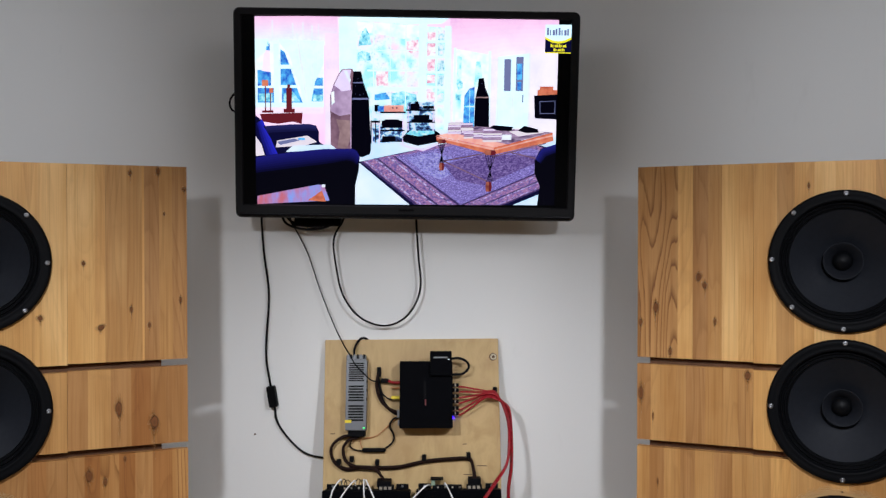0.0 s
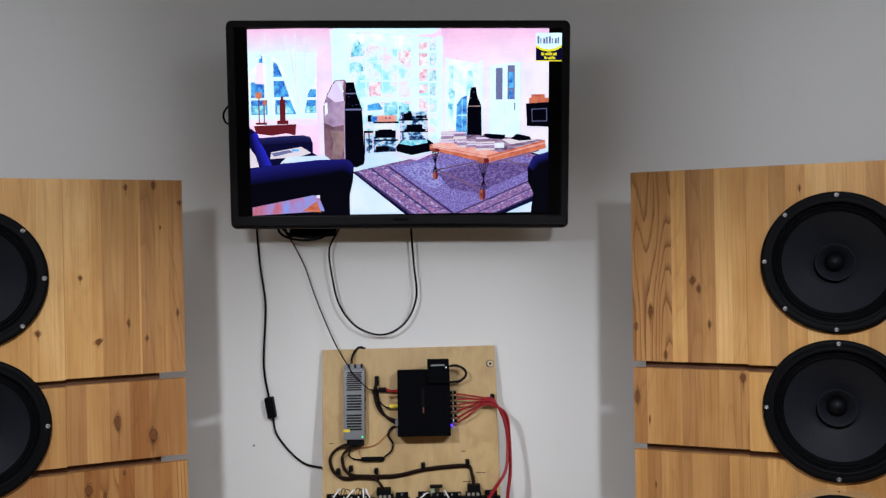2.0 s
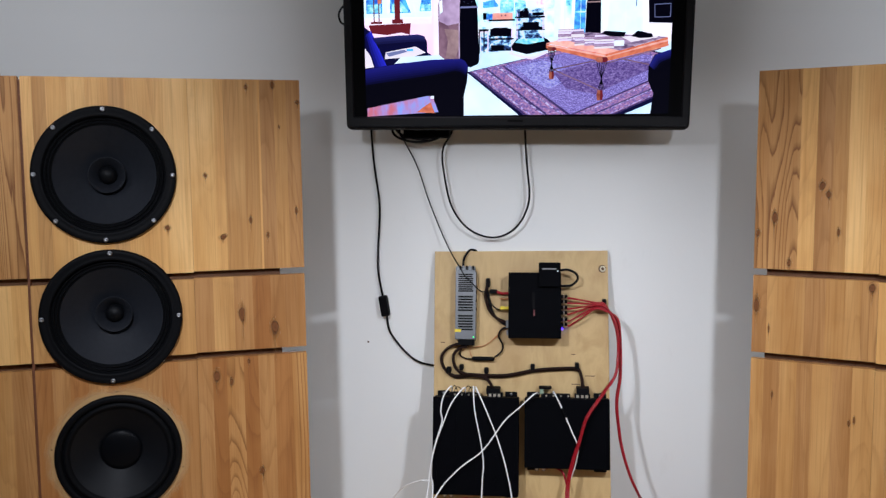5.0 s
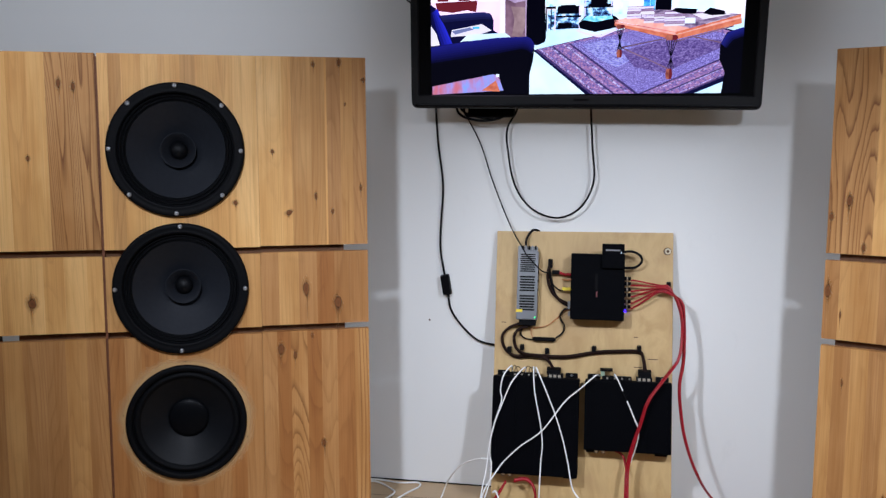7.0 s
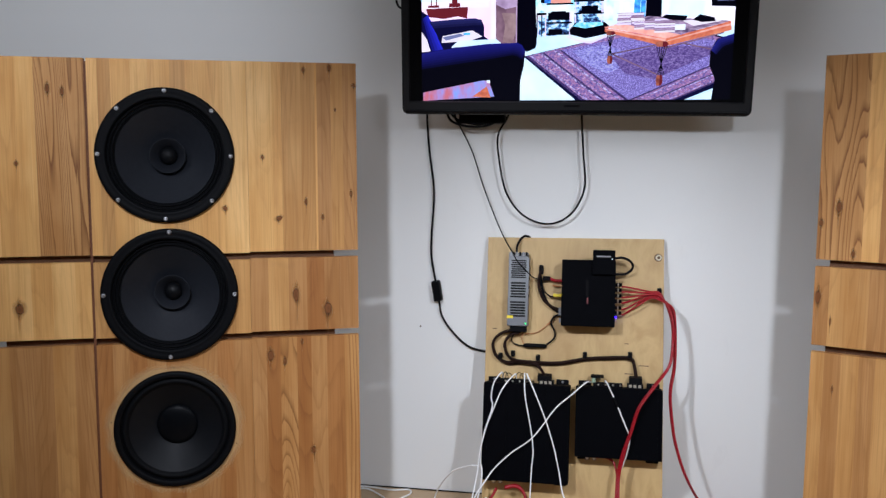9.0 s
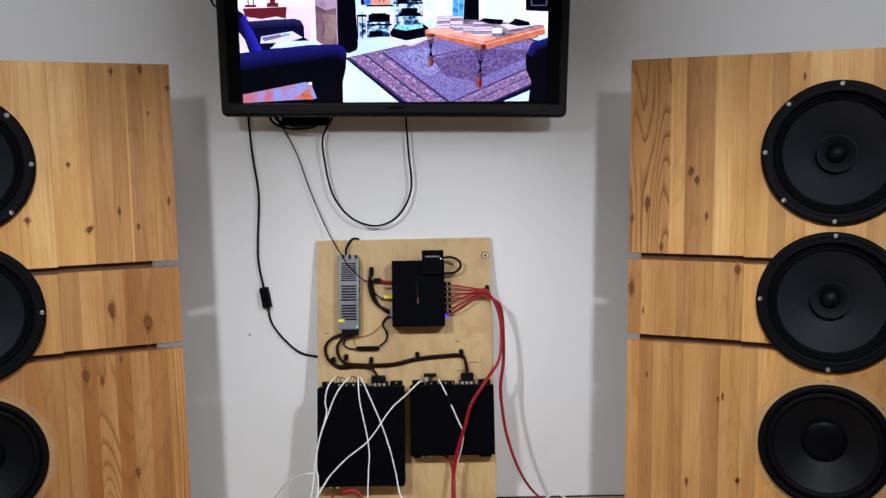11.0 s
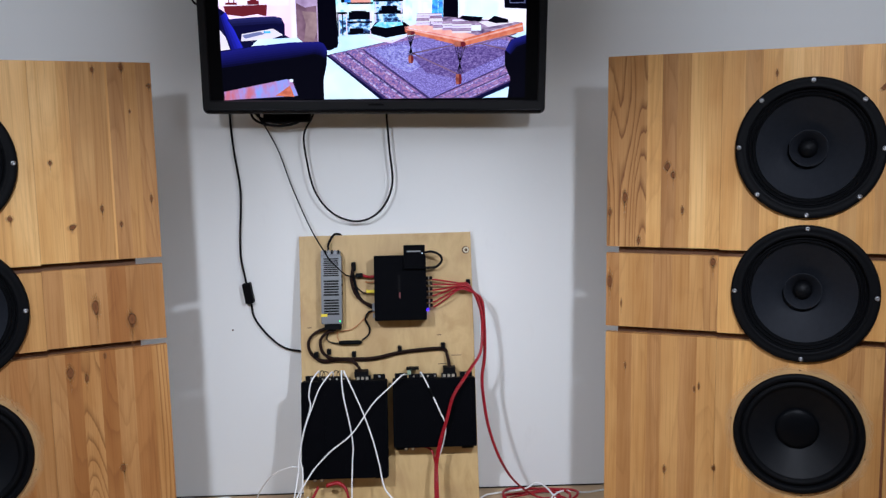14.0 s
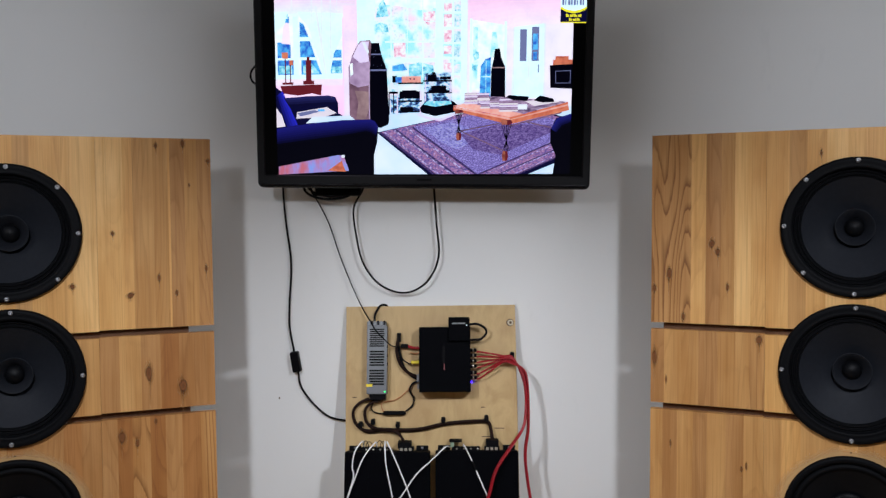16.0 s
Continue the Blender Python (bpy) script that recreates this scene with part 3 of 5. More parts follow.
ring("back_cover", [rounded(0.012, TV_W - 0.012, 0.010, TV_H - 0.010, 0.012, 0.0345), rounded(0.03, TV_W - 0.03, 0.02, TV_H - 0.03, 0.02, 0.048),
                    rounded(0.12, TV_W - 0.12, 0.05, TV_H - 0.12, 0.03, 0.075)], M_BLACK, tv, True)
box("chin", 0.012, TV_W - 0.012, -0.0035, 0.004, 0.0035, 0.0135, M_CHIN, tv, 0.003, "glossy lower trim strip")
box("brand_plate", 0.437, 0.477, -0.0008, 0.0005, 0.0215, 0.0275, M_BLACK, tv, 0.0004)
screen = link_mesh("screen", [(SX0, 0.006, SZ0), (SX1, 0.006, SZ0), (SX1, 0.006, SZ1), (SX0, 0.006, SZ1)], [(0, 1, 2, 3)], plain("screen_glass", (0.0012, 0.0012, 0.0016), 0.5, amount=0.0, spec=0.05), tv, label="lit screen showing a bright living room")

# the still on the screen, in units of the picture: 537 wide, 335 high, from its upper left corner
PX0, PX1, PZ0, PZ1 = 0.0560, 0.8530, 0.0375, 0.5270
LAYER = [0]


def spot(u, v):
    return PX0 + (PX1 - PX0) * u / 537, PZ1 - (PZ1 - PZ0) * (v - 10 * u / 537 * (1 - v / 670)) / 334


def patch(name, material, *uv, raw=False):
    """A flat shape of the picture."""
    LAYER[0] += 1
    y = 0.0057 - 0.000015 * LAYER[0]
    pts = [(x, y, z) for x, z in (uv if raw else [spot(*p) for p in uv])]
    return link_mesh(name, pts, [tuple(range(len(pts)))], material, screen)


def bars(name, material, rects):
    """Rectangles (u0, v0, u1, v1) of one kind in the picture."""
    for u0, v0, u1, v1 in rects:
        patch(name, material, (u0, v0), (u1, v0), (u1, v1), (u0, v1))


G = 1.7


def fade(name, upper, lower, c0, c1, steps=7):
    """A part of the picture whose colour runs from its upper line to its lower one, in narrow strips."""
    for k in range(steps):
        f = k / (steps - 1)
        mat = glow("glow_" + name, tuple(a + (b - a) * f for a, b in zip(c0, c1)), G)
        run = [[between(p, q, e) for p, q in zip(upper, lower)] for e in (k / steps, (k + 1) / steps)]
        patch(name, mat, *run[0], *run[1][::-1])


def between(p, q, f):
    return tuple(a + (b - a) * f for a, b in zip(p, q))


def garden_view():
    """Bright blurred foliage and sky behind the bay window on the screen."""
    n = Nodes("glow_garden")
    big = n.ramp(n.noise(n.coords((1, 1, 1)), 22, 2, 0.5), (0.38, (0.42, 0.90, 1.0)), (0.50, (0.84, 0.98, 1.0)), (0.66, (0.98, 0.76, 0.90)))
    fine = n.ramp(n.noise(n.coords((1, 1, 1)), 150, 4, 0.7), (0.28, (0.40, 0.62, 0.74)), (0.45, (0.92, 0.99, 1.0)), (0.75, (1.0, 0.92, 0.95)))
    n.bsdf.inputs["Base Color"].default_value = (0.0006, 0.0006, 0.0006, 1)
    n.bsdf.inputs["Specular IOR Level"].default_value = 0.05
    n.put(n.bsdf.inputs["Emission Color"], n.mix(0.85, big, fine, "MULTIPLY"))
    n.bsdf.inputs["Emission Strength"].default_value = G * 1.0
    return n.mat


g_pink = glow_pattern("glow_pink_wall", 5, (1, 1, 1), [(0.3, (0.96, 0.54, 0.88)), (0.7, (0.98, 0.80, 1.0))], G)
g_white = glow("glow_white", (0.66, 0.91, 1.0), G * 1.2)
g_lilac = glow("glow_lilac", (0.80, 0.68, 0.95), G)
g_cyan = glow_pattern("glow_cyan", 40, (1, 1, 1), [(0.35, (0.25, 0.80, 1.0)), (0.6, (0.75, 0.98, 1.0))], G)
g_garden = garden_view()
g_bluewin = glow_pattern("glow_blue_window", 60, (1, 1, 1), [(0.35, (0.02, 0.10, 0.55)), (0.6, (0.10, 0.50, 0.95))], G)
g_navy = glow("glow_navy", (0.003, 0.003, 0.030), G)
g_black = glow("glow_black", (0.0008, 0.0008, 0.004), G)
g_brown = glow_pattern("glow_brown_gloss", 14, (1, 1, 1), [(0.35, (0.07, 0.03, 0.06)), (0.7, (0.28, 0.16, 0.22))], G)
g_red = glow("glow_dark_red", (0.13, 0.012, 0.02), G)
g_orange = glow_pattern("glow_orange", 30, (1, 1, 1), [(0.3, (0.40, 0.07, 0.04)), (0.7, (0.78, 0.25, 0.14))], G)
g_foot = glow_pattern("glow_turned_foot", 40, (1, 1, 1), [(0.3, (0.16, 0.035, 0.03)), (0.7, (0.46, 0.14, 0.09))], G)
g_floor = glow_pattern("glow_carpet", 7, (1, 1, 1), [(0.3, (0.50, 0.74, 1.0)), (0.7, (0.84, 0.92, 1.0))], G)
g_rug = glow_pattern("glow_rug", 300, (1, 1, 1.6), [(0.32, (0.04, 0.02, 0.16)), (0.5, (0.17, 0.13, 0.44)), (0.68, (0.50, 0.44, 0.82))], G * 1.0, 4.0)
g_rug_border = glow_pattern("glow_rug_border", 170, (1, 1, 1.6), [(0.32, (0.06, 0.035, 0.20)), (0.45, (0.20, 0.14, 0.42)), (0.55, (0.36, 0.15, 0.30)), (0.70, (0.52, 0.44, 0.80))], G * 0.92, 4.0)
g_blush = glow("glow_blush", (1.0, 0.84, 1.0), G)
g_pale = glow_pattern("glow_pale_sky", 30, (1, 1, 1), [(0.3, (0.62, 0.93, 1.0)), (0.6, (0.97, 1.0, 1.0))], G)
g_peach = glow_pattern("glow_peach", 30, (1, 1, 1), [(0.3, (0.72, 0.26, 0.22)), (0.7, (0.95, 0.52, 0.46))], G)
g_paper = glow("glow_paper", (0.80, 0.72, 0.80), G)
g_grey = glow("glow_grey_blue", (0.16, 0.18, 0.36), G)
g_yellow = glow("glow_yellow", (0.95, 0.85, 0.03), G)
g_teal = glow_pattern("glow_teal", 90, (1, 1, 1), [(0.30, (0.05, 0.28, 0.50)), (0.48, (0.25, 0.74, 0.90)), (0.66, (0.70, 1.0, 1.0))], G)
g_rose = glow_pattern("glow_rose", 80, (1, 1, 1), [(0.30, (0.70, 0.26, 0.42)), (0.46, (0.92, 0.60, 0.74)), (0.60, (0.9, 0.96, 1.0))], G)
g_shrub = glow_pattern("glow_shrub", 110, (1, 1, 1), [(0.30, (0.18, 0.45, 0.62)), (0.5, (0.60, 0.88, 0.98)), (0.66, (0.95, 0.82, 0.90))], G)
g_veil = glow("glow_veil", (0.82, 0.90, 1.0), G)
g_cream = glow("glow_cream", (0.94, 0.88, 1.0), G)
g_clutter = glow_pattern("glow_clutter", 70, (1, 1, 1.5), [(0.36, (0.004, 0.004, 0.02)), (0.47, (0.05, 0.12, 0.35)), (0.53, (0.30, 0.62, 0.85)), (0.64, (0.85, 0.85, 1.0))], G, 4.0)
g_mauve = glow_pattern("glow_mauve", 18, (1, 1, 1), [(0.3, (0.22, 0.13, 0.26)), (0.7, (0.52, 0.38, 0.58))], G)
g_tan = glow_pattern("glow_tan", 24, (1, 1, 1), [(0.3, (0.20, 0.12, 0.14)), (0.7, (0.36, 0.24, 0.25))], G)
g_gloss = glow_pattern("glow_side_table", 26, (1, 1, 0.4), [(0.34, (0.20, 0.34, 0.85)), (0.5, (0.36, 0.24, 0.55)), (0.66, (0.50, 0.14, 0.20))], G)
g_tabletop = glow_pattern("glow_table_top", 50, (1, 1, 2), [(0.35, (0.08, 0.05, 0.12)), (0.65, (0.42, 0.30, 0.46))], G)
g_rug_dark = glow_pattern("glow_rug_dark", 230, (1, 1, 1.6), [(0.32, (0.015, 0.008, 0.06)), (0.55, (0.05, 0.03, 0.13)), (0.75, (0.20, 0.14, 0.32))], G, 4.0)
g_rug_mid = glow_pattern("glow_rug_mid", 190, (1, 1, 1.6), [(0.30, (0.03, 0.015, 0.10)), (0.5, (0.12, 0.075, 0.27)), (0.75, (0.32, 0.24, 0.50))], G, 4.0)
g_rug_dash = glow_pattern("glow_rug_dash", 160, (1, 1, 1), [(0.40, (0.06, 0.04, 0.16)), (0.52, (0.28, 0.22, 0.48)), (0.62, (0.52, 0.46, 0.74))], G, 2.0)
g_rug_light = glow_pattern("glow_rug_light", 170, (1, 1, 1.8), [(0.32, (0.08, 0.07, 0.30)), (0.5, (0.24, 0.22, 0.58)), (0.72, (0.50, 0.50, 0.85))], G, 4.0)

patch("picture_wall", g_pink, (0, 0), (537, 0), (537, 335), (0, 335))
fade("picture_wall_glare", [(345, 2), (440, 2), (537, 2)], [(345, 100), (440, 70), (537, 66)], (0.98, 0.58, 0.86), (1.0, 0.86, 1.0), 9)
patch("picture_wall_glare", g_cream, (345, 100), (440, 70), (537, 66), (537, 220), (345, 215))
patch("picture_ceiling", g_white, (150, 0), (350, 0), (330, 14), (240, 16), (155, 6))
patch("picture_window", g_pale, (0, 30), (122, 26), (122, 155), (0, 165))
bars("picture_window_pane", g_bluewin, [(4, 94, 28, 122), (4, 126, 33, 152), (104, 108, 120, 122), (100, 127, 120, 150), (14, 48, 26, 60)])
bars("picture_window_pane", g_teal, [(6, 136, 30, 150), (102, 138, 119, 149), (16, 42, 24, 52)])
patch("picture_window_pane", g_bluewin, (45, 58), (52, 62), (61, 85), (45, 85))
patch("picture_window_pane", g_bluewin, (45, 92), (63, 92), (73, 122), (45, 122))
patch("picture_window_pane", g_bluewin, (47, 126), (74, 126), (84, 152), (47, 152))
patch("picture_window_shrub", g_teal, (50, 136), (66, 132), (80, 150), (50, 150))
patch("picture_flower_pot", g_blush, (12, 96), (16, 58), (26, 60), (28, 98))
fade("picture_valance", [(0, 0), (70, 0), (146, 0)], [(0, 46), (70, 40), (146, 56)], (0.97, 0.60, 0.86), (0.86, 0.93, 1.0), 8)
patch("picture_curtain", g_white, (42, 40), (122, 44), (121, 84), (106, 116), (98, 156), (88, 156), (80, 128), (60, 66), (46, 50))
bars("picture_curtain_fold", g_veil, [(66, 12, 68, 60), (84, 10, 86, 110), (100, 16, 102, 128), (30, 6, 32, 40), (112, 14, 113, 94)])
patch("picture_curtain_fold", g_veil, (72, 30), (76, 30), (93, 152), (90, 152))
patch("picture_curtain", g_white, (0, 40), (24, 40), (18, 62), (0, 78))
bars("picture_window_bar", g_white, [(33, 48, 42, 162), (0, 122, 36, 126), (44, 85, 64, 92), (44, 121, 76, 126), (0, 152, 122, 160)])
fade("picture_wall_edge", [(124, 30), (148, 30)], [(124, 236), (148, 236)], (1.0, 0.78, 1.0), (0.92, 0.82, 1.0), 5)
bars("picture_wall_edge", g_blush, [(0, 160, 122, 172)])
patch("picture_bay", g_garden, (150, 5), (345, 22), (343, 205), (150, 205))
patch("picture_bay_frame", g_white, (148, 4), (178, 4), (178, 150), (150, 150))
patch("picture_sky", g_pale, (180, 10), (300, 18), (300, 36), (262, 40), (230, 34), (205, 30), (182, 34))
patch("picture_tree", g_teal, (183, 52), (186, 34), (192, 24), (196, 20), (201, 30), (206, 50))
patch("picture_hedge", g_teal, (182, 64), (190, 61), (203, 64), (206, 78), (182, 78))
patch("picture_hedge", g_bluewin, (212, 138), (232, 134), (240, 146), (212, 148))
patch("picture_hedge", g_teal, (242, 136), (262, 132), (286, 138), (288, 156), (242, 158))
patch("picture_blossom", g_rose, (268, 44), (289, 42), (290, 62), (276, 66), (268, 58))
patch("picture_blossom", g_rose, (214, 96), (236, 94), (236, 122), (216, 122))
bars("picture_bay_bar", g_white, [(176, 6, 180, 190), (209, 12, 211, 160), (239, 14, 240, 160), (266, 14, 268, 160), (290, 14, 304, 200), (320, 20, 323, 160), (336, 18, 346, 210), (199, 94, 292, 97), (199, 125, 292, 132), (180, 60, 290, 61)])
for k, (v0, v1) in enumerate(((29, 43), (48, 70), (76, 97), (103, 123), (134, 152))):
    bars("picture_bay_pane", g_rose, [(305, v0, 319, v1 - (5 if k > 2 else 0))])
    bars("picture_bay_pane", g_shrub, [(324, v0 + 2, 335, v1)])
    bars("picture_bay_sash", g_white, [(303, v1, 338, v1 + 4)])
bars("picture_bay_head", g_veil, [(180, 8, 300, 10), (346, 20, 348, 205)])
patch("picture_small_window", g_pale, (356, 58), (415, 68), (415, 190), (356, 182))
patch("picture_small_window_view", g_cyan, (358, 70), (366, 72), (366, 170), (358, 168))
patch("picture_lamp", g_cyan, (392, 80), (400, 80), (404, 122), (388, 126))
patch("picture_blue_pane", g_bluewin, (370, 196), (372, 140), (380, 128), (390, 124), (390, 196))
bars("picture_blue_pane_bar", g_cyan, [(372, 158, 390, 160), (381, 130, 382, 196)])
patch("picture_round_shrub", g_teal, (357, 118), (362, 112), (368, 116), (369, 126), (361, 130))
patch("picture_round_shrub", g_teal, (356, 134), (367, 132), (366, 148), (356, 148))
bars("picture_window_trim", g_white, [(352, 56, 356, 186), (414, 62, 418, 190)])
patch("picture_door", g_white, (432, 72), (487, 66), (487, 196), (428, 200))
bars("picture_door_pane", g_grey, [(442, 76, 454, 132), (463, 72, 476, 132)])
bars("picture_door_pane_view", g_bluewin, [(465, 84, 474, 112), (466, 116, 473, 130)])
bars("picture_door_handle", g_grey, [(475, 138, 477, 152)])
bars("picture_door_line", g_veil, [(430, 72, 432, 198), (485, 66, 488, 198), (457, 72, 459, 192), (440, 74, 441, 134), (477, 70, 478, 134), (440, 140, 456, 141), (462, 140, 474, 141)])
patch("picture_carpet", g_floor, (110, 235), (215, 196), (340, 200), (537, 212), (537, 335), (100, 335))
patch("picture_rug_shade", g_navy, (183, 258), (330, 227), (420, 205), (537, 235), (537, 304), (462, 335), (276, 335))
patch("picture_rug", g_rug_border, (187, 258), (330, 228), (420, 206), (537, 238), (537, 296), (446, 335), (285, 335))


def rug_band(material, f0, f1):
    """A woven band of the rug's border along its two near edges, f0 to f1 of the border's width inwards."""
    for far_out, far_in, near_out, near_in in (((187, 258), (250, 247), (285, 335), (368, 335)), ((537, 296), (537, 262), (446, 335), (368, 335))):
        patch("picture_rug_band", material, between(far_out, far_in, f0), between(far_out, far_in, f1), between(near_out, near_in, f1), between(near_out, near_in, f0))


rug_band(g_rug_dark, 0.0, 0.08)
rug_band(g_rug_dash, 0.12, 0.17)
rug_band(g_rug_dash, 0.40, 0.46)
rug_band(g_rug_dark, 0.46, 0.52)
rug_band(g_rug_dash, 0.78, 0.84)
rug_band(g_rug_dark, 0.92, 1.0)
patch("picture_rug_field", g_rug, (250, 248), (335, 232), (420, 213), (520, 240), (537, 262), (368, 335))
patch("picture_rug_medallion", g_rug_light, (268, 250), (318, 240), (352, 250), (356, 276), (330, 290), (300, 276))
patch("picture_rug_shadow", g_rug_mid, (336, 262), (410, 244), (500, 246), (505, 258), (440, 286), (410, 300), (360, 290))
patch("picture_cabinet", g_red, (8, 172), (84, 170), (82, 190), (66, 186), (40, 190), (12, 186))
bars("picture_ornament", g_red, [(17, 122, 19, 170), (26, 134, 28, 168), (55, 126, 65, 168), (57, 120, 62, 127), (50, 163, 70, 170), (12, 166, 32, 170)])
bars("picture_flame", g_orange, [(12, 112, 23, 123), (25, 126, 32, 135), (502, 130, 537, 142), (506, 124, 530, 131)])
patch("picture_speaker_side", g_brown, (134, 240), (133, 140), (139, 120), (148, 102), (154, 93), (172, 92), (186, 120), (202, 150), (200, 244))
patch("picture_speaker_sheen", g_mauve, (134, 150), (134, 140), (139, 121), (172, 132), (172, 172), (150, 176), (134, 168))
patch("picture_speaker_sheen", g_tan, (144, 182), (170, 184), (170, 214), (162, 236), (146, 232), (150, 204))
bars("picture_speaker_edge", g_mauve, [(169, 130, 172, 244)])
patch("picture_speaker_gloss", g_lilac, (140, 121), (150, 101), (156, 94), (170, 94), (168, 108), (170, 130), (154, 132))
patch("picture_speaker_gloss", g_veil, (157, 96), (163, 95), (170, 112), (168, 118))
patch("picture_speaker_gloss", g_pale, (135, 134), (140, 132), (141, 152), (136, 156))
patch("picture_speaker_front", g_black, (171, 244), (171, 146), (173, 112), (174, 97), (188, 97), (192, 116), (202, 144), (206, 236), (204, 244), (190, 250))
bars("picture_speaker_screw", g_grey, [(181, 110, 182, 111), (178, 122, 179, 123), (178, 136, 179, 137), (192, 136, 193, 137), (185, 138, 186, 139)])
bars("picture_speaker_trim", g_grey, [(172, 144, 203, 147), (174, 116, 192, 118)])
patch("picture_far_speaker", g_black, (390, 204), (391, 146), (395, 128), (397, 110), (406, 109), (409, 126), (416, 142), (417, 204))
bars("picture_far_speaker_screw", g_grey, [(396, 128, 397, 129), (409, 130, 410, 131), (402, 118, 403, 119)])
bars("picture_far_speaker_trim", g_tan, [(392, 142, 416, 144)])
patch("picture_rack_shade", g_clutter, (208, 190), (264, 188), (264, 222), (208, 224))
patch("picture_rack_shade", g_clutter, (270, 152), (318, 150), (320, 204), (270, 206))
patch("picture_rack_shade", g_shrub, (206, 160), (218, 158), (218, 188), (206, 188))
bars("picture_rack_post", g_lilac, [(220, 160, 222, 226), (262, 158, 264, 226), (271, 158, 273, 210), (316, 158, 318, 210), (208, 200, 209, 222)])
bars("picture_rack_shelf", g_black, [(205, 184, 222, 188), (222, 168, 268, 171), (222, 200, 266, 203), (268, 164, 320, 167), (222, 220, 262, 222), (270, 186, 320, 188)])
bars("picture_hifi", g_black, [(205, 188, 207, 226), (213, 188, 215, 224), (225, 184, 262, 197), (230, 182, 256, 186), (278, 182, 316, 186), (282, 174, 310, 184), (276, 154, 292, 164), (298, 158, 318, 163), (284, 150, 290, 156), (212, 156, 220, 168), (226, 212, 250, 220)])
bars("picture_amplifier", g_peach, [(229, 157, 264, 168)])
bars("picture_knob", g_brown, [(243, 160, 246, 163), (250, 160, 253, 163)])
bars("picture_amplifier_side", g_bluewin, [(218, 158, 229, 168)])
patch("picture_plinth_foot", g_lilac, (258, 224), (276, 230), (300, 234), (330, 222), (330, 226), (300, 238), (276, 234), (258, 227))
patch("picture_plinth", g_black, (262, 214), (272, 202), (322, 202), (330, 208), (326, 222), (290, 229), (264, 222))
patch("picture_plinth_top", g_teal, (268, 208), (276, 202), (318, 202), (320, 207), (290, 212))
patch("picture_sofa_back", g_navy, (0, 175), (10, 182), (32, 232), (44, 246), (0, 250))
fade("picture_sofa_seam", [(12, 182), (32, 226), (42, 246)], [(0, 190), (4, 214), (14, 248)], (0.020, 0.022, 0.50), (0.003, 0.003, 0.05), 5)
patch("picture_pillow", g_paper, (0, 212), (10, 226), (16, 246), (0, 248))
patch("picture_sofa_arm", g_navy, (14, 194), (96, 190), (108, 193), (113, 204), (113, 222), (126, 230), (40, 246), (26, 214))
fade("picture_sofa_arm_top", [(16, 194), (60, 191), (96, 190), (108, 194)], [(24, 210), (60, 208), (96, 206), (110, 206)], (0.016, 0.017, 0.10), (0.003, 0.003, 0.028), 4)
patch("picture_magazine", g_paper, (38, 220), (92, 211), (110, 222), (88, 229), (36, 232))
patch("picture_magazine_cover", g_grey, (38, 222), (70, 216), (78, 220), (44, 228))
bars("picture_magazine_print", g_bluewin, [(76, 215, 88, 219)])
patch("picture_cushion", g_floor, (50, 244), (66, 229), (134, 227), (146, 236), (90, 242))
patch("picture_sofa_front", g_black, (0, 250), (60, 240), (150, 236), (178, 236), (186, 250), (184, 275), (178, 300), (178, 335), (0, 335))
fade("picture_sofa_edge", [(0, 250), (60, 241), (120, 235), (172, 234), (180, 238), (186, 248)], [(0, 282), (60, 274), (120, 266), (162, 258), (172, 260), (181, 266)], (0.010, 0.010, 0.15), (0.0010, 0.0010, 0.005), 8)
patch("picture_side_table", g_gloss, (2, 320), (112, 299), (122, 301), (132, 328), (2, 335))
patch("picture_side_table_gloss", g_orange, (92, 328), (118, 310), (126, 330))
bars("picture_napkin", g_veil, [(118, 299, 124, 304)])
for a, b in (((336, 256), (412, 242)), ((336, 256), (414, 292)), ((340, 222), (412, 240)), ((424, 248), (520, 224)), ((454, 240), (506, 252))):
    patch("picture_table_rail", g_brown, (a[0], a[1] - 1.1), (b[0], b[1] - 1.1), (b[0], b[1] + 1.1), (a[0], a[1] + 1.1))
patch("picture_table_edge", g_orange, (323, 212), (426, 232), (531, 208), (533, 220), (424, 245), (323, 219))
patch("picture_table_shine", g_peach, (324, 213), (426, 233), (531, 209), (531, 212), (426, 237), (324, 215))
patch("picture_table_top", g_tabletop, (322, 211), (395, 194), (531, 205), (426, 231))
patch("picture_table_board", g_peach, (322, 211), (348, 205), (450, 226), (426, 232))
patch("picture_table_board", g_orange, (426, 232), (531, 205), (531, 208), (426, 236))
for bu, bv, br, bh in ((333, 221, 8, 7), (333, 266, 5, 14), (420, 241, 11, 9), (418, 302, 6, 18)):
    patch("picture_table_foot", g_foot, (bu - br * 0.7, bv - bh / 2), (bu + br * 0.7, bv - bh / 2), (bu + br, bv), (bu + br * 0.7, bv + bh / 2), (bu - br * 0.7, bv + bh / 2), (bu - br, bv))
    patch("picture_table_foot_shade", g_red, (bu + br * 0.1, bv - bh / 2), (bu + br * 0.7, bv - bh / 2), (bu + br, bv), (bu + br * 0.7, bv + bh / 2), (bu + br * 0.1, bv + bh / 2))
for leg_u, leg_v, leg_h, leg_w in ((333, 224, 36, 6), (420, 245, 48, 9)):
    for k in range(-2, 3):
        patch("picture_leg_wire", g_black, (leg_u + k * leg_w / 2 - 0.6, leg_v), (leg_u + k * leg_w / 2 + 0.6, leg_v), (leg_u - k * leg_w / 3 + 0.6, leg_v + leg_h), (leg_u - k * leg_w / 3 - 0.6, leg_v + leg_h))
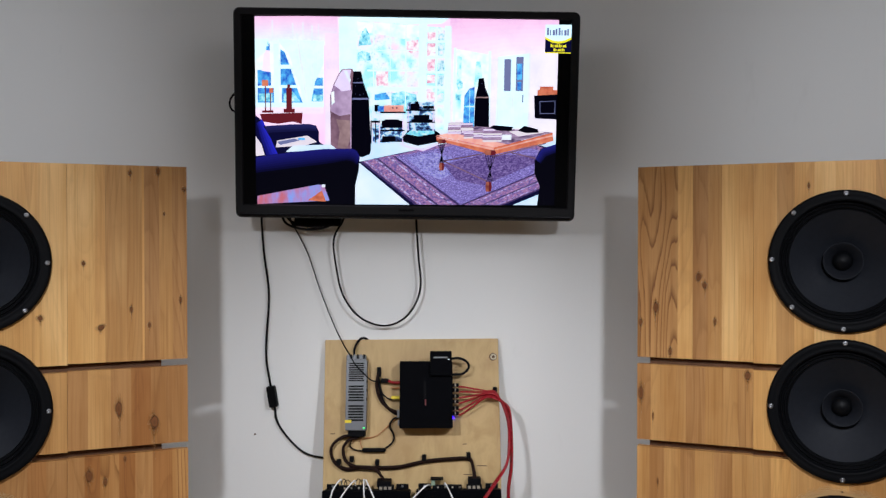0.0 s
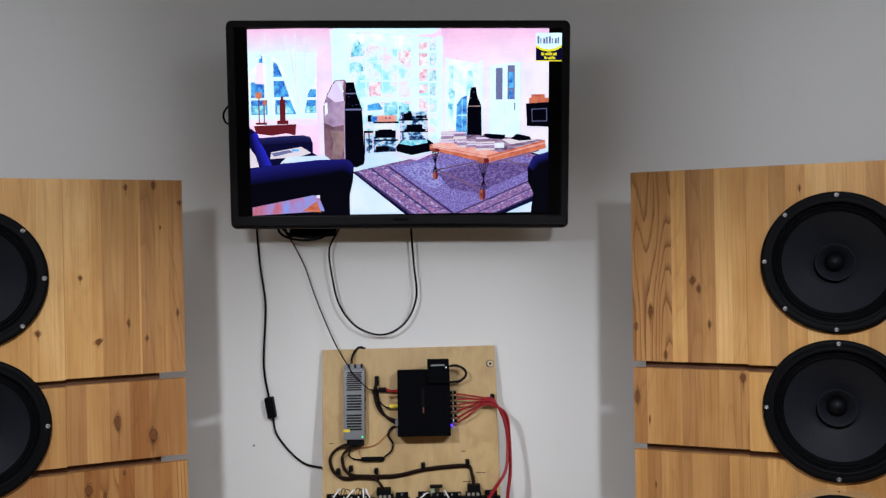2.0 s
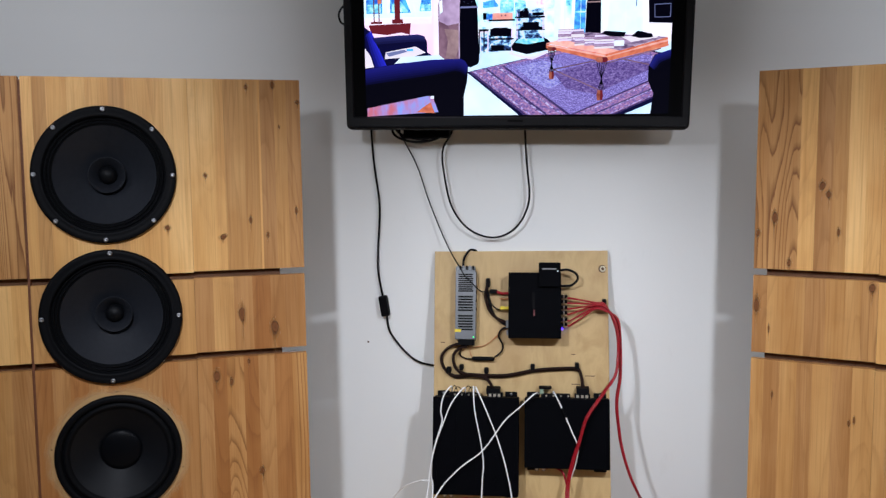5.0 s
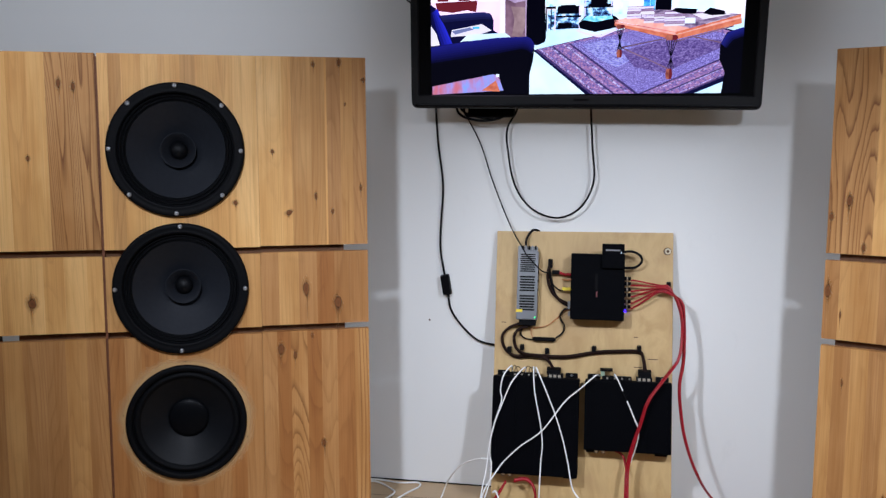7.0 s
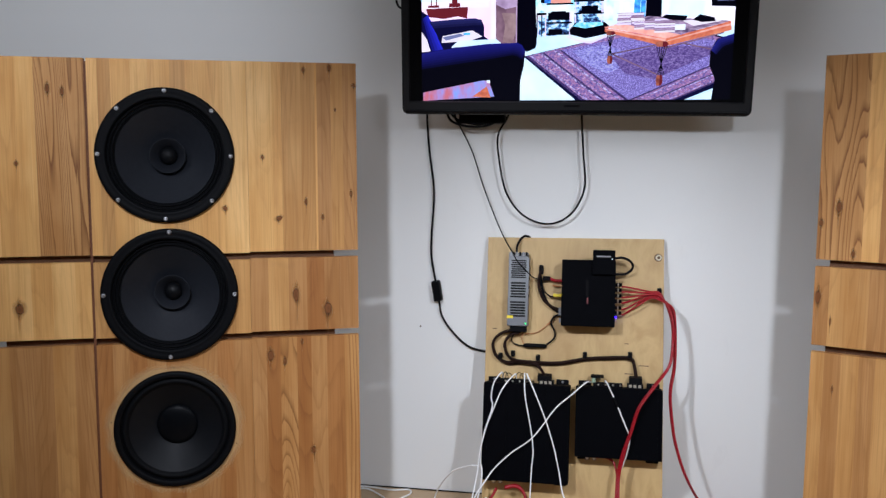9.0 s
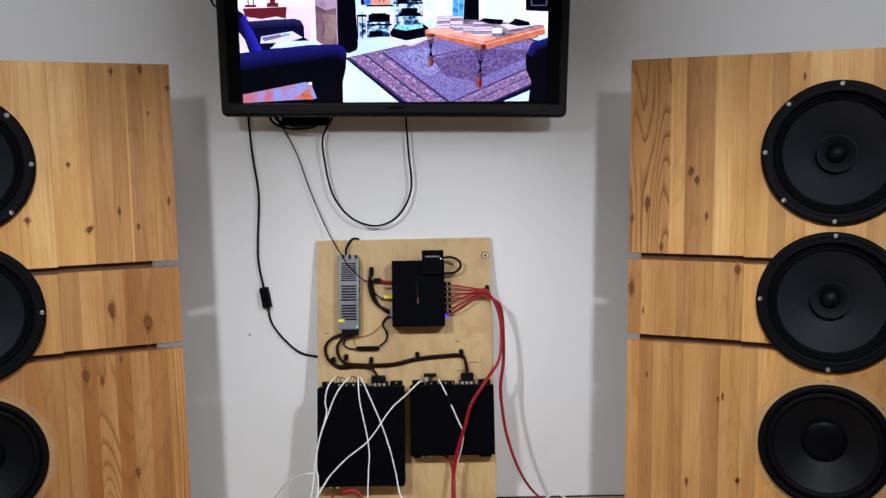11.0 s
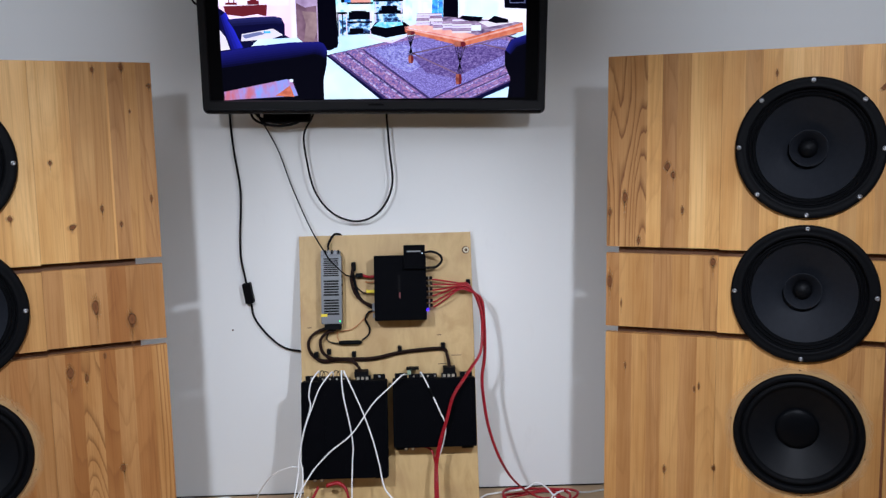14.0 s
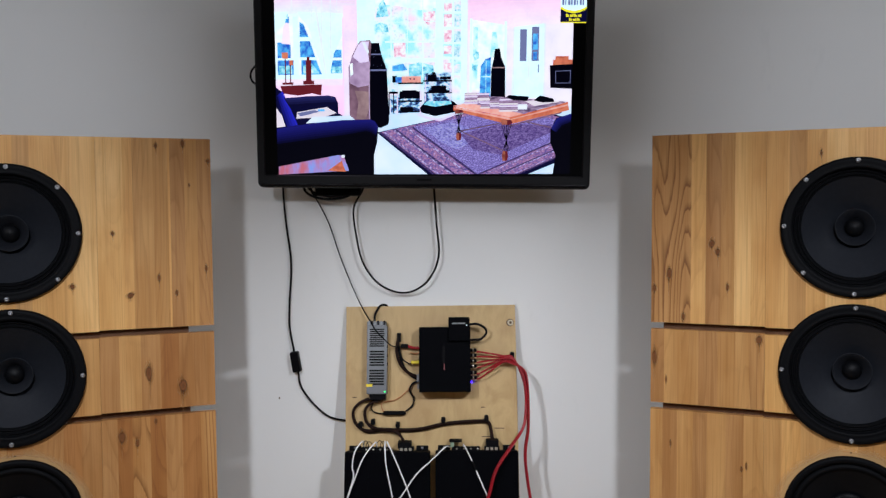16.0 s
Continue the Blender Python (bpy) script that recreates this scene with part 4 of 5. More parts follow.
for bu, bv, bw, count in ((343, 208, 24, 5), (368, 210, 21, 4), (366, 200, 22, 3), (389, 217, 18, 4), (406, 222, 34, 6), (372, 216, 17, 3)):
    for k in range(count):
        v = bv - 4.0 * k
        patch("picture_book", (g_paper, g_mauve, g_lilac)[(k + count) % 3], (bu + k % 2, v - 3.2), (bu + bw, v - 3.6), (bu + bw, v - 0.6), (bu, v))
        patch("picture_book_edge", g_brown, (bu, v - 4.0), (bu + bw, v - 4.4), (bu + bw, v - 3.6), (bu, v - 3.2))
bars("picture_box", g_veil, [(440, 209, 457, 218)])
patch("picture_tray", g_black, (418, 196), (424, 192), (460, 195), (456, 203), (430, 201))
patch("picture_tray", g_paper, (452, 203), (500, 200), (516, 205), (470, 212))
patch("picture_tray", g_black, (468, 202), (480, 193), (504, 199), (506, 205), (484, 206))
patch("picture_stove", g_black, (496, 140), (537, 138), (537, 182), (498, 180))
patch("picture_stove_window", g_grey, (506, 150), (534, 149), (534, 172), (507, 172))
patch("picture_stove_window", g_black, (507, 151), (533, 150), (533, 171), (508, 171))
patch("picture_armchair", g_black, (500, 254), (510, 234), (537, 226), (537, 335), (506, 335), (510, 300), (500, 278))
fade("picture_armchair_edge", [(537, 226), (512, 234), (501, 252)], [(537, 244), (522, 250), (512, 262)], (0.012, 0.013, 0.16), (0.0012, 0.0012, 0.006), 5)
box_px = [(0.8175, 0.5165), (0.8860, 0.5165), (0.8860, 0.4430), (0.8175, 0.4430)]
patch("picture_badge", g_white, *box_px, raw=True)
patch("picture_badge_band", g_yellow, (0.8175, 0.485), (0.834, 0.477), (0.852, 0.474), (0.870, 0.477), (0.8860, 0.485), (0.8860, 0.4430), (0.8175, 0.4430), raw=True)
patch("picture_badge_foot", g_navy, (0.8175, 0.479), (0.834, 0.471), (0.852, 0.468), (0.870, 0.471), (0.8860, 0.479), (0.8860, 0.4455), (0.8175, 0.4455), raw=True)
for row_x, row_z, tall, strokes, mat in ((0.8215, 0.489, 0.019, 8, g_grey), (0.832, 0.4585, 0.008, 8, g_yellow), (0.840, 0.4485, 0.007, 6, g_yellow)):
    for k in range(strokes):
        wide = (0.0052, 0.0030, 0.0058, 0.0044)[k % 4] * (1.0 if tall > 0.01 else 0.82)
        x0, z1 = row_x + k * (0.0076 if tall > 0.01 else 0.0053), row_z + tall * (1.0, 0.72, 0.72, 0.9)[k % 4]
        patch("picture_badge_bar", mat, (x0, row_z), (x0 + wide, row_z), (x0 + wide, z1), (x0, z1), raw=True)

# wall bracket behind the television
bracket = empty("wall_bracket", pose(-0.07, 0, 1.40), "black steel tilting television wall bracket", "bracket")
box("wall_plate", -0.2, 0.2, -0.004, 0.0, -0.11, 0.11, M_BLACK, bracket)
for bx in (-0.15, 0.15):
    box("arm", bx - 0.015, bx + 0.015, -0.125, -0.0045, -0.10, 0.10, M_BLACK, bracket, 0.002)

# cables and adapters under the television
hub = empty("power_strip", pose(-0.34, -0.06, 1.128), "black adapters and coiled leads hanging under the television", "power adapter")
box("adapter", -0.045, 0.085, -0.02, 0.02, -0.022, 0.012, M_BLACK, hub, 0.006)
tube("lead", [(-0.085, 0, 0.03), (-0.07, -0.01, -0.012), (-0.02, -0.015, -0.030), (0.04, -0.015, -0.026), (0.08, 0, 0.0)], 0.0035, M_CABLE, hub)
tube("lead", [(-0.08, 0.01, 0.03), (-0.06, 0, -0.005), (0.0, -0.02, -0.024), (0.06, -0.01, -0.012), (0.092, 0, 0.02)], 0.003, M_CABLE, hub)
tube("lead", [(-0.06, 0.01, 0.035), (-0.055, -0.01, -0.010), (-0.035, -0.012, -0.018), (-0.02, -0.01, 0.01)], 0.003, M_CABLE, hub)
tagged(tube("side_cable", [(-0.508, -0.12, 1.475), (-0.536, -0.12, 1.470), (-0.553, -0.118, 1.447), (-0.545, -0.117, 1.422), (-0.510, -0.118, 1.412)], 0.0028, M_CABLE), "black lead looping out behind the television", "cable")

switch_cord = empty("switch_cord", pose(0, 0, 0), "black cord with inline switch hanging down the wall", "cable")
tube("cord", flat([(-0.487, 1.16), (-0.489, 1.120), (-0.482, 1.026), (-0.469, 0.912), (-0.476, 0.783), (-0.476, 0.718), (-0.464, 0.646)], -0.010), 0.0031, M_CABLE, switch_cord)
tube("cord", flat([(-0.454, 0.592), (-0.445, 0.543), (-0.409, 0.492), (-0.364, 0.454), (-0.311, 0.441), (-0.285, 0.440)], -0.008), 0.0031, M_CABLE, switch_cord)
sw = bmesh.new()
add_box(sw, -0.0125, 0.0125, -0.012, 0.012, -0.030, 0.030, 0.004)
swo = part("switch", sw, M_BLACK, switch_cord, "small black inline rocker switch")
swo.location, swo.rotation_euler = (-0.459, -0.013, 0.619), (0, radians(-9), 0)
tagged(tube("supply_lead", flat([(-0.412, 1.135), (-0.391, 1.100), (-0.354, 1.026), (-0.322, 0.929)], -0.022) + [(-0.282, -0.034, 0.832), (-0.252, -0.044, 0.772), (-0.230, -0.060, 0.740)]
            + [(-0.216, -0.082, 0.722), (-0.195, -0.085, 0.700), (-0.172, -0.075, 0.676), (-0.150, -0.06, 0.668)], 0.0018, M_CABLE), "thin black lead running down to the power supply", "cable")
LOOP = [(-0.248, 1.150), (-0.256, 1.122), (-0.281, 1.074), (-0.278, 1.009), (-0.257, 0.913), (-0.209, 0.848), (-0.137, 0.822), (-0.072, 0.851), (-0.035, 0.925), (-0.040, 1.025), (-0.046, 1.125), (-0.044, 1.155)]
tagged(tube("loop_cable", [(x * 0.992, -0.036, z + 0.008 * (1.04 - z)) for x, z in LOOP], 0.0030, M_CABLE, steps=10), "black cable hanging in a deep loop before the wall", "cable")
tagged(lathe("wall_mark", [(0.003, -0.0002), (0.0015, -0.0006), (0.0002, -0.0006)], M_MARK, None, 10, (-0.512, 0, 0.508)), "small dark speck on the white wall", "mark")


# ---- plywood board with the electronics ----
BF = -0.036
BOARD_TOP, BOARD_OUT, SLOPE = 0.784, -0.020, 0.203
board = tagged(box("plywood_board", -0.3065, 0.1878, 0.0, 0.018, -0.796, 0.0, M_PLY, None, 0.0015), "pale birch plywood board leaning against the wall", "board")
board.matrix_world = pose(0, BOARD_OUT, BOARD_TOP, -math.degrees(math.atan(SLOPE)), -0.4, 0)
STANDING = {o.name for o in scene.objects}
marks = empty("board_fixing", pose(0, 0, 0), "worn washer and small dents in the plywood", "fixing")
lathe("washer", [(0.0085, -0.0002), (0.0085, -0.0014), (0.0045, -0.0020), (0.0042, -0.0004)], M_WASHER, marks, 20, (0.173, BF, 0.735))
lathe("screw_hole", [(0.0110, -0.0003), (0.0002, -0.0004)], M_KNOT_HOLE, marks, 18, (0.172, BF, 0.735))
for kx, kz, kw in ((-0.284, 0.517, 0.006), (0.092, 0.487, 0.006), (0.14, 0.425, 0.014), (0.10, 0.40, 0.012)):
    box("dent", kx - kw, kx + kw, BF - 0.0004, BF + 0.001, kz - 0.0012, kz + 0.0012, M_MARK, marks)


def power_supply():
    ob = empty("power_supply", pose(-0.2145, BF, 0.631), "slotted silver steel power supply screwed to the plywood", "power supply")
    box("case", -0.028, 0.030, -0.040, 0.0, -0.103, 0.094, M_STEEL, ob, 0.0012)
    box("terminal_block", -0.029, 0.026, -0.030, -0.001, 0.0945, 0.108, M_STEEL, ob, 0.001)
    for k in range(6):
        box("terminal", -0.026 + k * 0.009, -0.021 + k * 0.009, -0.034, -0.0305, 0.098, 0.110, M_SLOT if k % 2 else M_GREYBAR, ob)
    for z0, rows, pitch in ((0.034, 9, 0.0060), (-0.022, 6, 0.0078), (-0.077, 6, 0.0078)):
        for k in range(rows):
            w = (0.0215, 0.0200, 0.0210)[k % 3]
            z = z0 + k * pitch
            box("slot", 0.001 - w, 0.001 + w, -0.0406, -0.039, z, z + pitch * 0.62, M_SLOT, ob)
    for k in range(3):
        box("side_slot", 0.0297, 0.0306, -0.032, -0.008, -0.02 + 0.025 * k, -0.012 + 0.025 * k, M_SLOT, ob)
    box("label", -0.029, -0.011, -0.0412, -0.0404, -0.082, -0.074, M_YELLOW, ob, label="yellow sticker")
    box("output_block", -0.020, 0.026, -0.034, 0.0, -0.120, -0.1035, M_BLACK, ob, 0.001)
    lathe("led", [(0.002, 0.0), (0.0018, -0.0015), (0.0002, -0.002)], M_LED, ob, 12, (0.0245, -0.0402, -0.096), "lit green lamp")
    return ob


power_supply()


def processor():
    ob = empty("audio_processor", pose(-0.0175, BF, 0.626), "matt black audio processor box with red plugs", "audio processor")
    body = bmesh.new()
    add_box(body, -0.0735, 0.0735, -0.066, 0.0, -0.090, 0.091, 0.0025)
    part("case", body, M_AMP, ob)
    box("mark", -0.0065, 0.0005, -0.0665, -0.0655, -0.01, 0.036, M_BLACK, ob)
    box("mark_tip", -0.0035, 0.0005, -0.0667, -0.0656, -0.028, -0.012, plain("dark_red_print", (0.12, 0.01, 0.012), 0.5), ob)
    for k, z in enumerate((0.027, 0.013, -0.003, -0.018, -0.036, -0.050)):
        plug = lathe("socket", [(0.0052, 0.0), (0.0052, 0.016), (0.0045, 0.018), (0.0002, 0.018)], M_BLACK, ob, 14)
        plug.matrix_basis = pose(0.0735, -0.024, z, 0, 0, -90)
        tip = lathe("contact", [(0.0048, 0.006), (0.0056, 0.0065), (0.0056, 0.0095), (0.0048, 0.010)], M_GOLD, plug, 14)
    lathe("blue_lamp", [(0.0025, 0.0), (0.002, -0.002), (0.0002, -0.003)], M_LED_BLUE, ob, 10, (0.0762, -0.003, -0.062), "lit blue lamp")
    box("left_socket", -0.0815, -0.0736, -0.034, -0.010, -0.062, -0.040, M_GREYBAR, ob, 0.001)
    box("yellow_plug", -0.098, -0.0737, -0.030, -0.019, -0.011, -0.002, M_YELLOW, ob, 0.002, "yellow plug")
    box("lower_socket", -0.080, -0.0737, -0.03, -0.014, -0.082, -0.068, M_GREYBAR, ob, 0.001)
    return ob


processor()
remote = empty("receiver_module", pose(0.0235, BF - 0.0662, 0.7255), "small black receiver module on top of the processor", "electronic module")
box("case", -0.030, 0.030, -0.013, -0.0002, -0.034, 0.034, M_AMP, remote, 0.002)
box("mark", -0.020, 0.018, -0.0136, -0.0128, 0.014, 0.018, M_GREYBAR, remote)
lathe("led", [(0.0015, 0.0), (0.0002, -0.001)], M_LED_WHITE, remote, 8, (0.022, -0.0132, 0.010))
tagged(tube("module_lead", [(0.0535, -0.088, 0.737), (0.075, -0.086, 0.738), (0.097, -0.080, 0.726), (0.101, -0.072, 0.708), (0.085, -0.066, 0.692), (0.066, -0.068, 0.690), (0.0545, -0.072, 0.690)], 0.0035, M_CABLE), "short flat black lead looped beside the processor", "cable")


def amplifier(name_label, x0, x1, z0, z1, depth, power_u):
    """A black amplifier with fixing tabs, terminal strips on top and sockets below."""
    w, h = x1 - x0, z1 - z0
    ob = empty("amplifier", pose((x0 + x1) / 2, BF, z0), name_label, "amplifier", "pair of amplifiers")
    body = bmesh.new()
    add_box(body, -w / 2, w / 2, -depth, -0.004, 0.0, h, 0.003)
    part("case", body, M_AMP, ob)
    for k in range(5):
        x = -w / 2 + 0.012 + k * (w - 0.024) / 4
        box("fin", x - 0.0012, x + 0.0012, -depth - 0.0012, -depth + 0.001, 0.008, h - 0.008, M_AMP, ob)
    for s in (-1, 1):
        for up in (0, 1):
            x = s * (w / 2 - 0.024)
            tab = bmesh.new()
            add_box(tab, x - 0.018, x + 0.018, -0.0055, 0.0, (h - 0.004) if up else -0.013, (h + 0.014) if up else 0.004, 0.002)
            part("tab", tab, M_BLACK, ob)
            lathe("screw", [(0.004, 0.0), (0.0035, -0.003), (0.0002, -0.0035)], M_SCREW if up else M_BLACK, ob, 12, (x, -0.0056, h + 0.007 if up else -0.007))
    box("speaker_terminals", -w / 2 + 0.047, -w / 2 + 0.130, -depth + 0.014, -0.012, h, h + 0.012, M_BLACK, ob, 0.001)
    for k in range(8):
        x = -w / 2 + 0.052 + k * 0.0103
        lathe("terminal_screw", [(0.003, 0.0), (0.0026, -0.0012), (0.0002, -0.0014)], M_GOLD if k % 2 else M_SLOT, ob, 10, (x, -depth + 0.0138, h + 0.006))
    box("power_terminals", power_u - 0.022, power_u + 0.022, -depth + 0.014, -0.012, h, h + 0.013, M_BLACK, ob, 0.001)
    for k in range(3):
        box("contact", power_u - 0.018 + k * 0.013, power_u - 0.010 + k * 0.013, -depth + 0.0128, -depth + 0.0142, h + 0.002, h + 0.010, M_GOLD, ob)
    for x in (-w / 2 + 0.035, -w / 2 + 0.055):
        lathe("input_socket", [(0.0002, 0.0), (0.005, 0.0), (0.005, 0.001)], M_GOLD, ob, 12, (x, -depth + 0.02, -0.004))
        box("socket_stub", x - 0.005, x + 0.005, -depth + 0.0205, -depth + 0.034, -0.010, 0.0, M_STEEL, ob, 0.001)
    return ob


amplifier("large black amplifier screwed to the plywood board", -0.3135, -0.064, 0.083, 0.364, 0.067, 0.055)
amplifier("smaller black amplifier screwed to the plywood board", -0.047, 0.1945, 0.168, 0.366, 0.056, 0.045)

# dark sleeved supply harness with its clips
harness = empty("supply_harness", pose(0, 0, 0), "dark braided supply cables clipped along the plywood", "cable")
for off in (0.0, 0.0048):
    tube("strand", flat([(-0.206, 0.512), (-0.232, 0.516), (-0.266, 0.504), (-0.287, 0.477), (-0.279, 0.441), (-0.248, 0.417 + off), (-0.199, 0.421 + off), (-0.158, 0.420 + off), (-0.095, 0.422 + off), (-0.023, 0.437 + off), (0.049, 0.444 + off), (0.102, 0.444 + off)], BF - 0.007 - off)
         + [(0.114, BF - 0.02, 0.425 + off), (0.1175 + off, BF - 0.028, 0.384)], 0.0041, M_SLEEVE, harness)
    tube("strand", flat([(-0.212, 0.510), (-0.232, 0.506), (-0.251, 0.483), (-0.247, 0.449), (-0.226, 0.428 + off), (-0.199, 0.424 + off)], BF - 0.016 - off) + [(-0.165, BF - 0.014, 0.419 + off), (-0.146, BF - 0.02, 0.404), (-0.136 + off, BF - 0.03, 0.382)], 0.0041, M_SLEEVE, harness)
box("power_plug", -0.1555, -0.116, BF - 0.046, BF - 0.012, 0.3775, 0.394, M_BLACK, harness, 0.002)
box("power_plug", 0.100, 0.136, BF - 0.036, BF - 0.010, 0.3795, 0.398, M_BLACK, harness, 0.002)
for k, (cx, cz) in enumerate(((-0.266, 0.437), (-0.229, 0.445), (-0.157, 0.436), (-0.024, 0.449), (0.102, 0.455))):
    clip = bmesh.new()
    add_box(clip, cx - 0.006, cx + 0.006, BF - 0.018, BF, cz - 0.006, cz + 0.010, 0.003)
    tagged(part("cable_clip", clip, M_BLACK, None), "small black nail-in cable clip on plywood", "cable clip", "cable clips")
for cx, cz in ((0.177, 0.636), (-0.151, 0.693)):
    clip = bmesh.new()
    add_box(clip, cx - 0.006, cx + 0.006, BF - 0.016, BF, cz - 0.012, cz + 0.014, 0.003)
    tagged(part("cable_clip", clip, M_BLACK, None), "black cable clip holding wires on plywood", "cable clip", "cable clips")
dc = empty("processor_lead", pose(0, 0, 0), "black and red leads clipped beside the processor", "cable")
tube("sleeve", flat([(-0.151, 0.695), (-0.158, 0.658), (-0.149, 0.619), (-0.128, 0.594), (-0.097, 0.579)], BF - 0.012), 0.0044, M_SLEEVE, dc)
tube("sleeve", flat([(-0.155, 0.680), (-0.149, 0.650), (-0.140, 0.612), (-0.122, 0.588), (-0.097, 0.572)], BF - 0.009), 0.0042, M_CABLE, dc)
tube("thin_wire", flat([(-0.152, 0.672), (-0.145, 0.640), (-0.128, 0.622), (-0.114, 0.618)], BF - 0.018), 0.002, M_CABLE, dc)
box("connector", -0.146, -0.124, BF - 0.020, BF - 0.008, 0.664, 0.676, M_BLACK, dc, 0.003)
tube("red_wire", flat([(-0.125, 0.670), (-0.112, 0.665), (-0.0915, 0.665)], BF - 0.014), 0.0042, M_RED, dc)
tube("thin_wire", flat([(-0.118, 0.650), (-0.105, 0.648), (-0.0915, 0.650)], BF - 0.012), 0.0018, M_BRASS, dc)
inline = empty("inline_filter", pose(0, 0, 0), "thin black lead with a cigar-shaped ferrite", "cable")
fer = lathe("ferrite", [(0.0002, -0.034), (0.004, -0.033), (0.0062, -0.027), (0.0062, 0.027), (0.004, 0.033), (0.0002, 0.034)], M_BLACK, inline, 18)
fer.matrix_basis = pose(-0.166, BF - 0.012, 0.4735, 0, -9, -90)
tube("wire", flat([(-0.133, 0.478), (-0.113, 0.495), (-0.110, 0.515), (-0.121, 0.540), (-0.112, 0.560), (-0.094, 0.566)], BF - 0.010), 0.0026, M_CABLE, inline)
tube("wire", flat([(-0.198, 0.470), (-0.222, 0.474), (-0.234, 0.486), (-0.226, 0.508)], BF - 0.007), 0.0020, M_CABLE, inline)
tube("wire", flat([(-0.196, 0.505), (-0.160, 0.512), (-0.130, 0.536), (-0.112, 0.556), (-0.096, 0.562)], BF - 0.006), 0.0013, M_BRASS, inline)
tube("wire", flat([(-0.201, 0.510), (-0.204, 0.492), (-0.198, 0.476)], BF - 0.010), 0.0013, M_BRASS, inline)
tagged(tube("antenna_lead", [(-0.220, BF - 0.028, 0.738), (-0.218, BF - 0.02, 0.765), (-0.203, -0.03, 0.787), (-0.183, -0.012, 0.781), (-0.178, -0.008, 0.768)], 0.0034, M_CABLE), "black lead hooked over the top of the board", "cable")

# red signal cables: six fan out from the processor, gather at a clip and fall
red = empty("red_signal_cables", pose(0, 0, 0), "bundle of red signal cables falling to a coil on the floor", "cable")
for k, z in enumerate((0.653, 0.639, 0.623, 0.608, 0.590, 0.576)):
    dz, dy = (k - 2.5) * 0.0035, (k % 3) * 0.004
    start = [(0.056 + 0.018, -0.06, z), (0.082, -0.061, z + 0.001), (0.115, -0.062 - dy, 0.5 * z + 0.5 * (0.636 - dz)), (0.150, -0.062 - dy, 0.634 - dz), (0.178, -0.060 - dy, 0.629 - dz)]
    s = (k - 2.5) * 0.0017
    if k < 3:
        rest = [(0.205 + s, -0.066 - dy, 0.597 + s), (0.216 + s, -0.072 - dy, 0.549), (0.217 + s, -0.080, 0.496), (0.208 + s, -0.090, 0.440), (0.173 + s, -0.100 - dy, 0.390), (0.130 + s, -0.106 - dy, 0.325), (0.110 + s, -0.108 - dy, 0.257), (0.092 + 1.5 * s, -0.108 - dy, 0.193), (0.079 + 2 * s, -0.108 - dy, 0.113), (0.084 + 3 * s, -0.125 - dy, 0.03), (0.12 + 3 * s, -0.19, 0.008 + 0.004 * k), (0.22, -0.26 + 2 * s, 0.006)]
    else:
        rest = [(0.208 + s, -0.064 - dy, 0.596 + s), (0.217 + s, -0.066 - dy, 0.549), (0.219 + s, -0.068 - dy, 0.441), (0.210 + s, -0.070 - dy, 0.366), (0.214 + s, -0.074 - dy, 0.301), (0.227 + s, -0.080 - dy, 0.220), (0.257 + s, -0.088 - dy, 0.130), (0.300 + s, -0.10 - dy, 0.061), (0.365 + s, -0.12 - dy, 0.020), (0.44, -0.13, 0.008 + 0.006 * (k - 3)), (0.48, -0.19 - 2 * s, 0.006)]
    tube("wire", start + rest, 0.0026, M_RED, red, steps=7)
for k in range(3):
    r, cx, cy = 0.085 + 0.012 * k, 0.355 + 0.01 * k, -0.115
    tube("floor_coil", [(cx + r * math.cos(a), cy + 0.62 * r * math.sin(a), 0.006 + 0.007 * k + 0.008 * math.sin(2 * a + k)) for a in [j * math.pi / 6 + k for j in range(13)]], 0.0040, M_RED, red, steps=5)
tagged(tube("red_input_lead", [(-0.262, -0.072, 0.080), (-0.275, -0.075, 0.062), (-0.298, -0.08, 0.035), (-0.300, -0.09, 0.010), (-0.26, -0.12, 0.005)], 0.0036, M_RED), "red input lead below the large amplifier", "cable")
tagged(tube("red_input_lead", [(-0.240, -0.072, 0.082), (-0.205, -0.07, 0.085), (-0.180, -0.072, 0.070), (-0.172, -0.078, 0.040), (-0.18, -0.10, 0.005)], 0.0036, M_RED), "red input lead below the large amplifier", "cable")
tagged(tube("red_input_lead", [(0.010, -0.062, 0.158), (0.035, -0.06, 0.160), (0.062, -0.064, 0.148), (0.074, -0.08, 0.115)], 0.0034, M_RED), "red input lead below the smaller amplifier", "cable")

# white speaker leads
WL = "thin white speaker lead hanging from the amplifier to the floor"


def white_lead(points, radius=0.0020):
    return tagged(tube("speaker_lead", points, radius, M_WHITE, steps=7), WL, "cable", "white speaker leads")


def hang(points, y):
    """A lead that leaves a terminal behind the front edge and hangs before the case."""
    x0, z0 = points[0]
    return [(x0 + 0.003, y + 0.035, z0 - 0.022), (x0 + 0.001, y + 0.016, z0 - 0.002)] + flat(points[1:], y)


